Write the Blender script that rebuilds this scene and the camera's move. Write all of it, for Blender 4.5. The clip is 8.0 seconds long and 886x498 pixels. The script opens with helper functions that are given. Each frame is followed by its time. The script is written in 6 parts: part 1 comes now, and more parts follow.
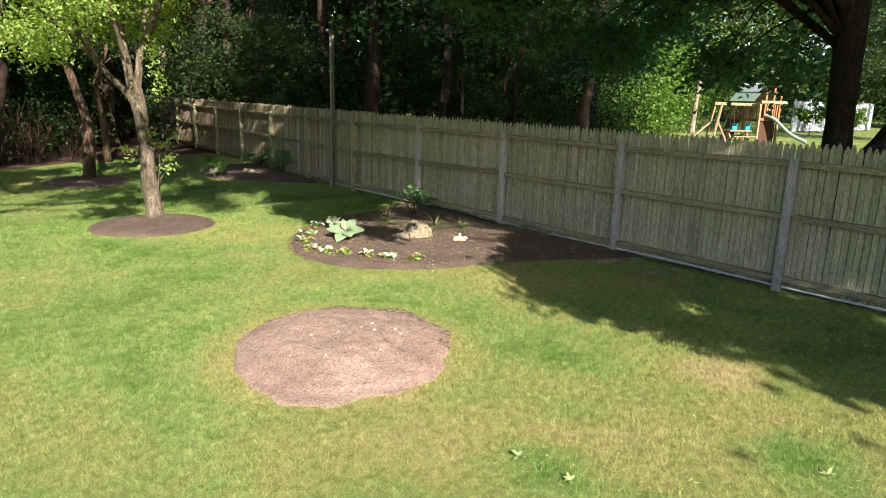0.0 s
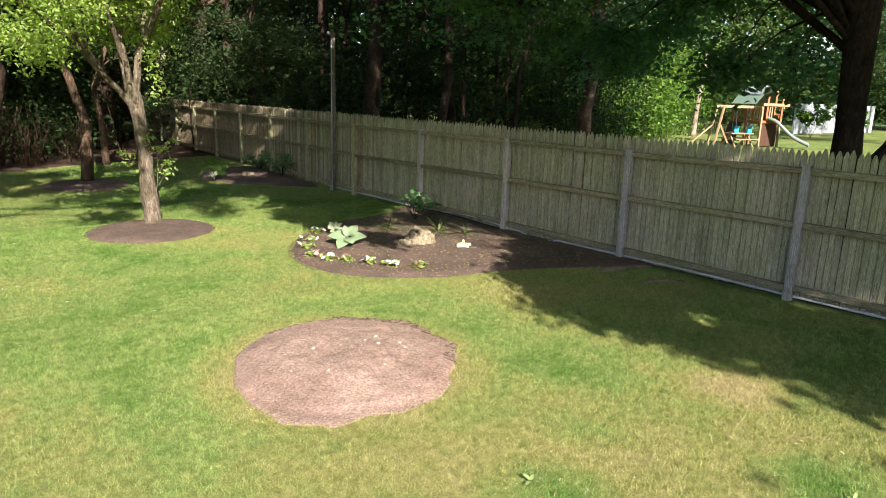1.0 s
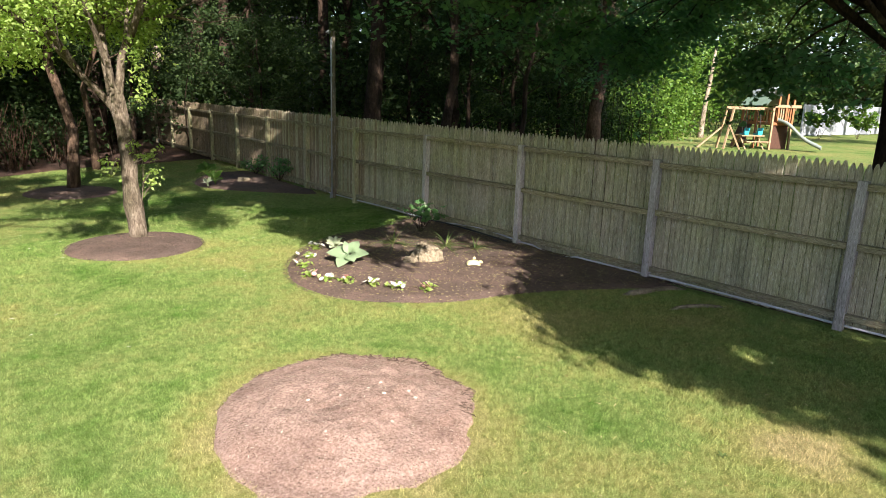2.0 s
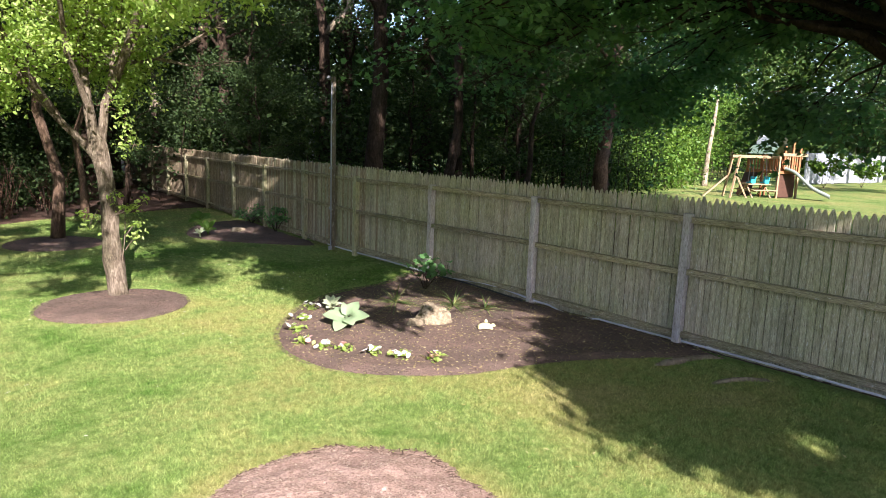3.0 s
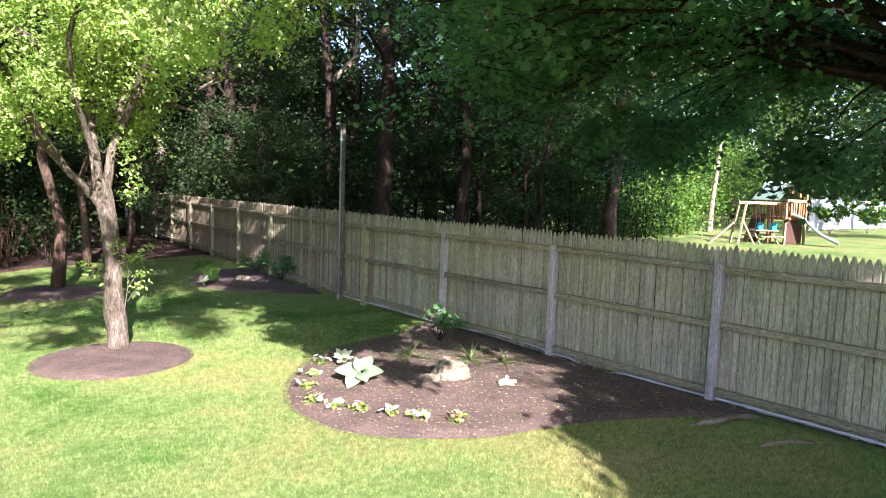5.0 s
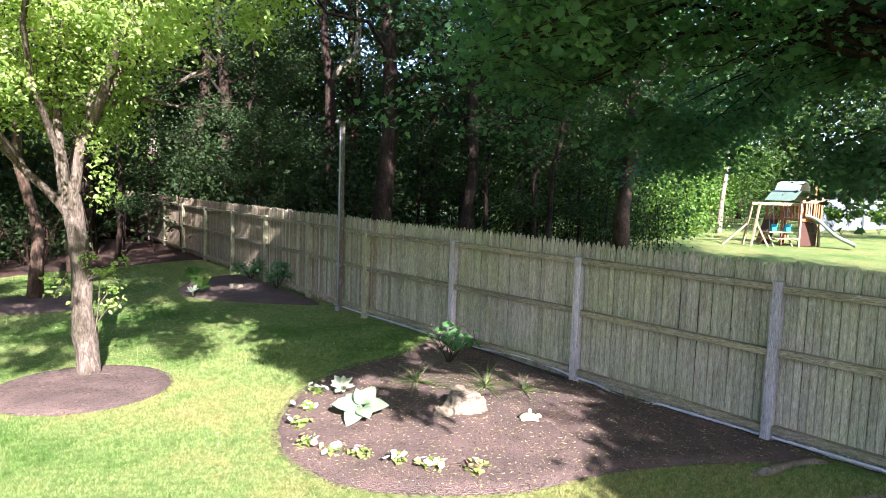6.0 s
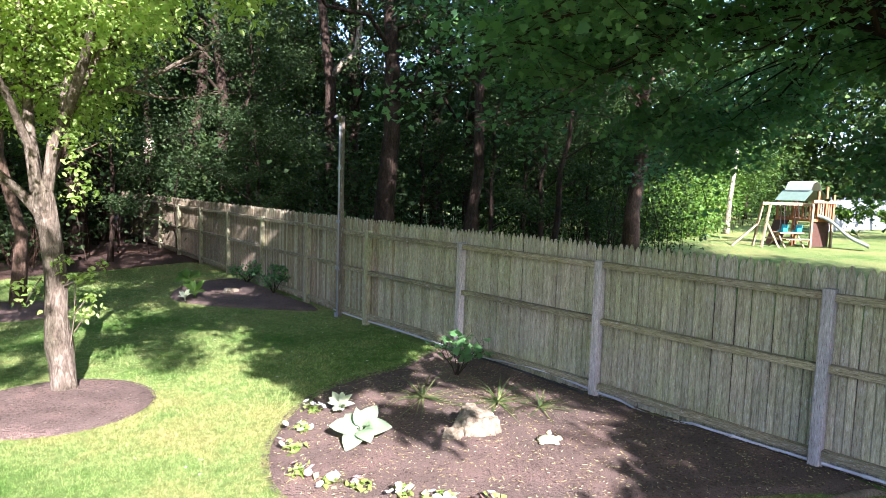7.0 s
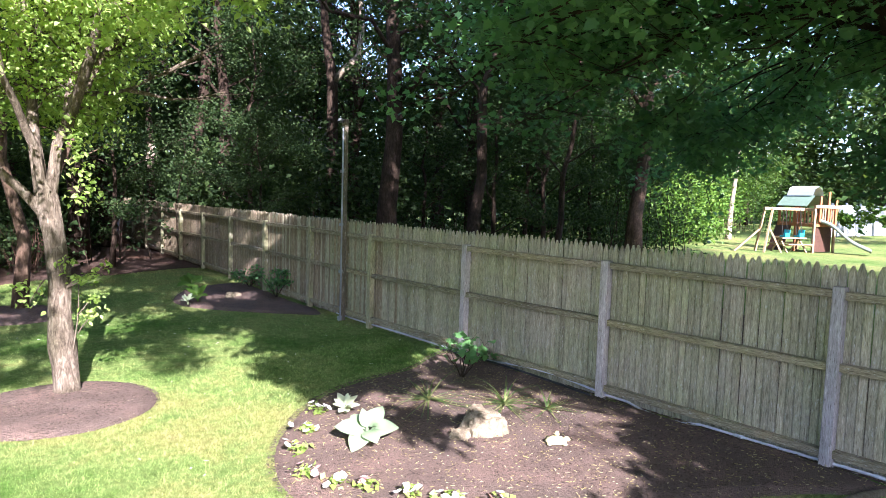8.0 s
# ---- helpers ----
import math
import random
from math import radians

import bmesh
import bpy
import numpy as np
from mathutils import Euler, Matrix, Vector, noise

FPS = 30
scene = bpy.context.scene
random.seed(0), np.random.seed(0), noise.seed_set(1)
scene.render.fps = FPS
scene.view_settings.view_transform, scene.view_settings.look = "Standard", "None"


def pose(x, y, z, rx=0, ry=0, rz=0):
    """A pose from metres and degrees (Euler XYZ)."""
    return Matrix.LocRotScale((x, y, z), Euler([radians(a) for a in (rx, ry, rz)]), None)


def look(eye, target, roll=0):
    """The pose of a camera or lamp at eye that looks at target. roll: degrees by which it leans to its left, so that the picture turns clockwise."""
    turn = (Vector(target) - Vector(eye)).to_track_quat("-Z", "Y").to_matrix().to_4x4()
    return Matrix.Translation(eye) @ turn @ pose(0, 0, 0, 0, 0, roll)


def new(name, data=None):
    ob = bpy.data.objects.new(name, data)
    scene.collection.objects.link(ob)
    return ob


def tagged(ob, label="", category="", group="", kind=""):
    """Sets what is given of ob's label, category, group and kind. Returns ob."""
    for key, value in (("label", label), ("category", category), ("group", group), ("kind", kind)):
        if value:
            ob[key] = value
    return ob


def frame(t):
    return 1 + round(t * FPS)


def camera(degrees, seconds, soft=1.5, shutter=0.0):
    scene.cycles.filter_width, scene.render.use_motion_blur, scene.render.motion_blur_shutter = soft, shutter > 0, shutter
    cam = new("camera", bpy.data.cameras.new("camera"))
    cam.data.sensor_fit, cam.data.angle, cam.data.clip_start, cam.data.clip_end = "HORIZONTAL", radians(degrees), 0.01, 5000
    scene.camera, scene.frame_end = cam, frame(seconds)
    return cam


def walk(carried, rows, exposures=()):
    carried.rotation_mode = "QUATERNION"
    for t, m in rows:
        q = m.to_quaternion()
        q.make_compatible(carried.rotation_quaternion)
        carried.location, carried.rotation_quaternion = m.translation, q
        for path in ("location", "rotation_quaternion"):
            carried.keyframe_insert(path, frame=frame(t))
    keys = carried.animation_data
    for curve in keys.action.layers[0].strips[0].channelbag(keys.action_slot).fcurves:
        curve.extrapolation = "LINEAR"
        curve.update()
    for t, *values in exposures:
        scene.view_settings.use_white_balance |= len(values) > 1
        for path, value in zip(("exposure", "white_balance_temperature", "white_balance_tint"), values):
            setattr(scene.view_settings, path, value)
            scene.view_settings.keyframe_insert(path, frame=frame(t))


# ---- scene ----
cam = camera(67.9, 8.0, 0.6)
PATH = [
    (0, (-0.204, -0.21, 2.266), (1.061, 1.269, 1.807), 1.7),
    (0.5, (-0.165, -0.126, 2.29), (1.102, 1.353, 1.833), 1.7),
    (1, (-0.129, -0.03, 2.311), (1.138, 1.449, 1.855), 1.8),
    (1.5, (0.038, 0.261, 2.346), (1.304, 1.74, 1.889), 1.7),
    (1.7, (0.15, 0.428, 2.364), (1.416, 1.907, 1.905), 1.8),
    (2.8, (0.746, 1.369, 2.375), (2.019, 2.854, 1.959), 2.1),
    (3, (0.799, 1.448, 2.372), (2.081, 2.95, 2.051), 2.0),
    (3.5, (0.823, 1.527, 2.337), (2.111, 3.046, 2.157), 2.0),
    (4, (0.791, 1.565, 2.334), (2.08, 3.084, 2.154), 1.9),
    (4.5, (0.778, 1.618, 2.338), (2.066, 3.138, 2.157), 1.9),
    (6, (1.446, 2.757, 2.437), (2.732, 4.277, 2.251), 1.9),
    (6.5, (1.717, 3.15, 2.436), (3.001, 4.673, 2.251), 1.8),
    (7, (1.837, 3.332, 2.396), (3.119, 4.855, 2.213), 1.8),
    (7.5, (1.836, 3.374, 2.347), (3.117, 4.899, 2.165), 1.8),
    (8, (1.818, 3.391, 2.315), (3.1, 4.918, 2.154), 1.7),
]
walk(cam, [(t, look(eye, target, roll)) for t, eye, target, roll in PATH], [(0, 1.54, 6550, 11), (1.7, 1.59, 6500, 13), (3, 1.86, 6200, 20), (3.5, 2.0, 5950, 23), (4, 2.17, 5880, 25), (4.5, 2.26, 5820, 25), (6, 2.44, 5660, 24), (8, 2.47, 5640, 24)])

# ---- light ----
SUN = Vector((-0.331, -0.944, 0.579)).normalized()
world = bpy.data.worlds.new("sky")
scene.world = world
world.use_nodes = True
wn = world.node_tree
wn.nodes.clear()
sky = wn.nodes.new("ShaderNodeTexSky")
sky.sky_type = "NISHITA"
sky.sun_disc = False
sky.sun_elevation = radians(30.1)
sky.sun_rotation = radians(199.3)
bgn = wn.nodes.new("ShaderNodeBackground")
bgn.inputs["Strength"].default_value = 0.097
won = wn.nodes.new("ShaderNodeOutputWorld")
wn.links.new(sky.outputs[0], bgn.inputs[0])
wn.links.new(bgn.outputs[0], won.inputs[0])
sun_data = bpy.data.lights.new("sun", "SUN")
sun_data.energy = 5.0
sun_data.angle = radians(0.55)
sun_data.color = (1.0, 0.93, 0.82)
sun = new("sun", sun_data)
sun.matrix_world = look((0, 0, 30), Vector((0, 0, 30)) - SUN)

# ---- materials ----


class Nodes:
    """A small writer of node materials."""

    def __init__(self, name):
        self.mat = bpy.data.materials.new(name)
        self.mat.use_nodes = True
        self.t = self.mat.node_tree
        self.t.nodes.clear()
        self.out = self.add("ShaderNodeOutputMaterial")
        self.co = self.add("ShaderNodeTexCoord").outputs["Object"]

    def add(self, kind, **vals):
        n = self.t.nodes.new(kind)
        for k, v in vals.items():
            n.inputs[k].default_value = v
        return n

    def link(self, a, b):
        self.t.links.new(a, b)

    def scaled(self, scale, co=None):
        m = self.add("ShaderNodeMapping")
        m.inputs["Scale"].default_value = scale
        self.link(co or self.co, m.inputs["Vector"])
        return m.outputs[0]

    def noise(self, scale, detail=3.0, rough=0.55, co=None, distort=0.0):
        n = self.add("ShaderNodeTexNoise", Scale=scale, Detail=detail, Roughness=rough, Distortion=distort)
        self.link(co or self.co, n.inputs["Vector"])
        return n.outputs["Fac"]

    def ramp(self, fac, *stops):
        r = self.add("ShaderNodeValToRGB")
        el = r.color_ramp.elements
        while len(el) < len(stops):
            el.new(0.5)
        for e, (p, c) in zip(el, stops):
            e.position = p
            e.color = (*c, 1) if len(c) == 3 else c
        self.link(fac, r.inputs[0])
        return r.outputs[0]

    def band(self, fac, lo, hi):
        r = self.add("ShaderNodeMapRange")
        r.inputs["From Min"].default_value, r.inputs["From Max"].default_value = lo, hi
        self.link(fac, r.inputs["Value"])
        return r.outputs[0]

    def mix(self, fac, a, b, mode="MIX"):
        m = self.add("ShaderNodeMix")
        m.data_type, m.blend_type = "RGBA", mode
        for sock, v in ((m.inputs[0], fac), (m.inputs[6], a), (m.inputs[7], b)):
            if isinstance(v, (int, float)):
                sock.default_value = v
            elif isinstance(v, tuple):
                sock.default_value = (*v, 1)
            else:
                self.link(v, sock)
        return m.outputs[2]

    def bump(self, height, strength, dist=0.02):
        b = self.add("ShaderNodeBump", Strength=strength, Distance=dist)
        self.link(height, b.inputs["Height"])
        return b.outputs[0]

    def finish(self, colour, rough=0.7, normal=None, metal=0.0, spec=0.5):
        p = self.add("ShaderNodeBsdfPrincipled")
        if isinstance(colour, tuple):
            p.inputs["Base Color"].default_value = (*colour, 1)
        else:
            self.link(colour, p.inputs["Base Color"])
        if isinstance(rough, (int, float)):
            p.inputs["Roughness"].default_value = rough
        else:
            self.link(rough, p.inputs["Roughness"])
        p.inputs["Metallic"].default_value = metal
        p.inputs["Specular IOR Level"].default_value = spec
        if normal:
            self.link(normal, p.inputs["Normal"])
        self.link(p.outputs[0], self.out.inputs[0])
        return self.mat


def near_to(n, place, inner, outer, gain):
    """gain inside the inner radius round a place on the lawn, falling to 0 at the outer one."""
    d = n.add("ShaderNodeVectorMath")
    d.operation = "DISTANCE"
    n.link(n.co, d.inputs[0])
    d.inputs[1].default_value = place
    r = n.add("ShaderNodeMapRange")
    for k, v in (("From Min", inner), ("From Max", outer), ("To Min", gain), ("To Max", 0.0)):
        r.inputs[k].default_value = v
    n.link(d.outputs["Value"], r.inputs["Value"])
    return r.outputs[0]


def parched(n):
    """Drier turf round the soil mound, before the bed and in a worn spot."""
    total = None
    for place, inner, outer, gain in (((2.78, 4.62, 0), 1.0, 1.4, 0.3), ((5.05, 2.25, 0), 0.1, 0.5, 0.5), ((5.6, 5.5, 0), 0.3, 1.1, 0.16), ((4.2, 2.2, 0), 0.4, 2.2, 0.2), ((2.2, 2.8, 0), 0.2, 1.2, 0.16), ((3.1, 11.0, 0), 0.9, 1.2, 0.12), ((1.8, 9.0, 0), 2.0, 4.6, -0.04), ((5.0, 13.5, 0), 1.5, 3.5, -0.12), ((2.67, 2.2, 0), 0.1, 0.5, -0.34), ((4.13, 1.2, 0), 0.1, 0.55, -0.34), ((4.3, 3.3, 0), 0.1, 0.7, -0.22), ((3.5, 2.6, 0), 0.05, 0.4, -0.2)):
        v = near_to(n, place, inner, outer, gain)
        if total is None:
            total = v
            continue
        a = n.add("ShaderNodeMath")
        a.operation = "ADD"
        n.link(total, a.inputs[0])
        n.link(v, a.inputs[1])
        total = a.outputs[0]
    return total


def lawn_colour(n):
    """Turf: lush green with dry yellow patches and mowing-scale mottling."""
    big = n.noise(0.33, 4, 0.6)
    mid = n.noise(1.5, 4, 0.65)
    fine = n.noise(14.0, 3, 0.7)
    mixed = n.add("ShaderNodeMath")
    mixed.operation = "MULTIPLY_ADD"
    n.link(mid, mixed.inputs[0])
    mixed.inputs[1].default_value = 0.55
    n.link(big, mixed.inputs[2])
    dry = n.add("ShaderNodeMath")
    dry.operation = "ADD"
    n.link(mixed.outputs[0], dry.inputs[0])
    n.link(parched(n), dry.inputs[1])
    tuft = n.add("ShaderNodeMath")
    tuft.operation = "MULTIPLY_ADD"
    n.link(n.noise(5.5, 4, 0.7), tuft.inputs[0])
    tuft.inputs[1].default_value = 0.5
    n.link(dry.outputs[0], tuft.inputs[2])
    c = n.ramp(n.band(tuft.outputs[0], 0.77, 1.5), (0.0, (0.135, 0.262, 0.052)), (0.3, (0.302, 0.388, 0.135)), (0.55, (0.404, 0.402, 0.159)), (0.78, (0.492, 0.436, 0.212)), (1.0, (0.55, 0.45, 0.26)))
    return n.mix(n.band(fine, 0.35, 0.7), c, n.mix(1.0, c, (0.52, 0.58, 0.44), "MULTIPLY"))


def m_lawn():
    n = Nodes("lawn")
    c = n.mix(1.0, lawn_colour(n), (0.88, 0.88, 0.82), "MULTIPLY")
    c = n.mix(n.band(n.noise(70, 3, 0.7), 0.35, 0.75), c, n.mix(1.0, c, (0.45, 0.45, 0.36), "MULTIPLY"))
    return n.finish(c, 0.9, n.bump(n.noise(90, 3, 0.7), 0.9, 0.03), spec=0.1)


def m_blade():
    n = Nodes("grass_blade")
    c = lawn_colour(n)
    r = n.add("ShaderNodeNewGeometry").outputs["Random Per Island"]
    c = n.mix(1.0, c, n.ramp(r, (0.0, (0.34, 0.42, 0.29)), (0.45, (0.98, 1.01, 0.94)), (0.88, (1.38, 1.34, 1.24)), (1.0, (1.75, 1.64, 1.56))), "MULTIPLY")
    d = n.add("ShaderNodeBsdfPrincipled", Roughness=0.55)
    d.inputs["Specular IOR Level"].default_value = 0.25
    n.link(c, d.inputs["Base Color"])
    tl = n.add("ShaderNodeBsdfTranslucent")
    n.link(c, tl.inputs[0])
    mx = n.add("ShaderNodeMixShader")
    mx.inputs[0].default_value = 0.3
    n.link(d.outputs[0], mx.inputs[1])
    n.link(tl.outputs[0], mx.inputs[2])
    n.link(mx.outputs[0], n.out.inputs[0])
    return n.mat


def m_leaf(name, dark, mid, light, through_light=0.35, gloss=0.45, tint=(1.3, 1.25, 0.6)):
    n = Nodes(name)
    r = n.add("ShaderNodeNewGeometry").outputs["Random Per Island"]
    c = n.ramp(r, (0.0, dark), (0.55, mid), (1.0, light))
    c = n.mix(n.band(n.noise(0.8, 2), 0.3, 0.75), c, n.mix(1.0, c, (0.75, 0.82, 0.7), "MULTIPLY"))
    d = n.add("ShaderNodeBsdfPrincipled", Roughness=gloss)
    d.inputs["Specular IOR Level"].default_value = 0.22
    n.link(c, d.inputs["Base Color"])
    tl = n.add("ShaderNodeBsdfTranslucent")
    n.link(n.mix(1.0, c, tint, "MULTIPLY"), tl.inputs[0])
    mx = n.add("ShaderNodeMixShader")
    mx.inputs[0].default_value = through_light
    n.link(d.outputs[0], mx.inputs[1])
    n.link(tl.outputs[0], mx.inputs[2])
    n.link(mx.outputs[0], n.out.inputs[0])
    return n.mat


def m_bark(name, a, b, c, scale=1.0):
    n = Nodes(name)
    grooves = n.noise(26 * scale, 6, 0.72, n.scaled((1, 1, 0.3)), 0.7)
    blot = n.noise(2.2 * scale, 3)
    col = n.ramp(grooves, (0.3, a), (0.5, b), (0.72, c))
    col = n.mix(n.band(blot, 0.42, 0.66), col, n.mix(1.0, col, (0.5, 0.52, 0.46), "MULTIPLY"))
    lichen = n.noise(9 * scale, 4, 0.7)
    col = n.mix(n.band(lichen, 0.58, 0.7), col, n.mix(1.0, col, (1.5, 1.55, 1.5), "MULTIPLY"))
    return n.finish(col, 0.92, n.bump(grooves, 1.0, 0.05), spec=0.12)


def m_fence(name, a, b, c, algae=0.6, level=False):
    n = Nodes(name)
    info = n.add("ShaderNodeObjectInfo")
    shift = n.add("ShaderNodeVectorMath")
    shift.operation = "MULTIPLY_ADD"
    n.link(info.outputs["Location"], shift.inputs[0])
    shift.inputs[1].default_value = (1, 1, 1)
    n.link(n.co, shift.inputs[2])
    co = shift.outputs[0]
    grain = n.noise(95, 6, 0.74, n.scaled((1, 0.1, 1) if level else (1, 1, 0.1), co), 0.35)
    streak = n.noise(9, 4, 0.6, n.scaled((1, 0.16, 1) if level else (1, 1, 0.16), co))
    blot = n.noise(1.3, 4, 0.65, co)
    col = n.ramp(grain, (0.28, a), (0.5, b), (0.74, c))
    col = n.mix(n.band(streak, 0.42, 0.75), col, n.mix(1.0, col, (0.62, 0.62, 0.58), "MULTIPLY"))
    green = n.mix(1.0, col, (0.84, 0.98, 0.7), "MULTIPLY")
    g = n.add("ShaderNodeMath")
    g.operation = "MULTIPLY"
    n.link(n.band(blot, 0.36, 0.62), g.inputs[0])
    g.inputs[1].default_value = algae
    col = n.mix(g.outputs[0], col, green)
    flecks = n.noise(38, 3, 0.7, n.scaled((1, 0.3, 1) if level else (1, 1, 0.3), co))
    silver = n.noise(110, 3, 0.7, n.scaled((1, 0.14, 1) if level else (1, 1, 0.14), co))
    col = n.mix(n.band(silver, 0.54, 0.66), col, n.mix(1.0, col, (1.43, 1.43, 1.45), "MULTIPLY"))
    col = n.mix(n.band(silver, 0.44, 0.34), col, n.mix(1.0, col, (0.56, 0.54, 0.51), "MULTIPLY"))
    col = n.mix(n.band(flecks, 0.6, 0.72), col, (0.52, 0.5, 0.46))
    tone = n.ramp(info.outputs["Random"], (0.0, (0.84, 0.84, 0.86)), (0.5, (1.0, 1.0, 0.98)), (1.0, (1.14, 1.12, 1.08)))
    col = n.mix(1.0, col, tone, "MULTIPLY")
    return n.finish(col, 0.88, n.bump(grain, 0.5, 0.004), spec=0.2)


def m_mulch():
    n = Nodes("mulch")
    v = n.add("ShaderNodeTexVoronoi", Scale=84.0)
    n.link(n.co, v.inputs["Vector"])
    c = n.ramp(v.outputs["Distance"], (0.0, (0.16, 0.117, 0.1)), (0.6, (0.12, 0.087, 0.074)), (1.0, (0.058, 0.041, 0.035)))
    c = n.mix(n.band(n.noise(1.6, 4), 0.4, 0.75), c, n.mix(1.0, c, (1.6, 1.45, 1.4), "MULTIPLY"))
    return n.finish(c, 0.95, n.bump(v.outputs["Distance"], 0.7, 0.02), spec=0.1)


def m_island(name, stops, rough=0.9, spec=0.15):
    n = Nodes(name)
    r = n.add("ShaderNodeNewGeometry").outputs["Random Per Island"]
    return n.finish(n.mix(n.band(n.noise(60, 2), 0.3, 0.8), n.ramp(r, *stops), n.mix(1.0, n.ramp(r, *stops), (0.7, 0.7, 0.7), "MULTIPLY")), rough, spec=spec)


def m_soil():
    n = Nodes("dry_soil")
    fine = n.noise(48, 5, 0.75)
    mid = n.noise(7, 4, 0.6)
    c = n.ramp(fine, (0.28, (0.12, 0.078, 0.062)), (0.5, (0.31, 0.213, 0.178)), (0.72, (0.49, 0.365, 0.31)))
    c = n.mix(n.band(mid, 0.4, 0.65), c, n.mix(1.0, c, (1.18, 1.17, 1.16), "MULTIPLY"))
    c = n.mix(n.band(n.noise(1.8, 3), 0.42, 0.7), c, n.mix(1.0, c, (0.74, 0.7, 0.68), "MULTIPLY"))
    return n.finish(c, 0.95, n.bump(fine, 1.0, 0.02), spec=0.1)


def m_litter():
    n = Nodes("leaf_litter")
    f = n.noise(22, 5, 0.75)
    c = n.ramp(f, (0.3, (0.03, 0.02, 0.016)), (0.5, (0.082, 0.053, 0.042)), (0.72, (0.16, 0.105, 0.08)))
    c = n.mix(n.band(n.noise(0.7, 4), 0.5, 0.66), c, n.mix(1.0, c, (1.5, 1.35, 1.2), "MULTIPLY"))
    return n.finish(c, 0.95, n.bump(f, 1.0, 0.04), spec=0.1)


def m_plain(name, colour, rough=0.6, metal=0.0, vary=0.15, scale=6.0, spec=0.4):
    n = Nodes(name)
    f = n.noise(scale, 4, 0.65)
    c = n.mix(n.band(f, 0.3, 0.75), colour, tuple(v * (1 - vary * 2) for v in colour))
    return n.finish(c, rough, n.bump(n.noise(scale * 9, 3), 0.12, 0.005), metal, spec)


def m_rock():
    n = Nodes("sandstone")
    f = n.noise(16, 7, 0.72)
    c = n.ramp(f, (0.32, (0.1, 0.077, 0.053)), (0.5, (0.235, 0.192, 0.132)), (0.7, (0.39, 0.335, 0.24)))
    return n.finish(c, 0.9, n.bump(f, 1.0, 0.04), spec=0.2)


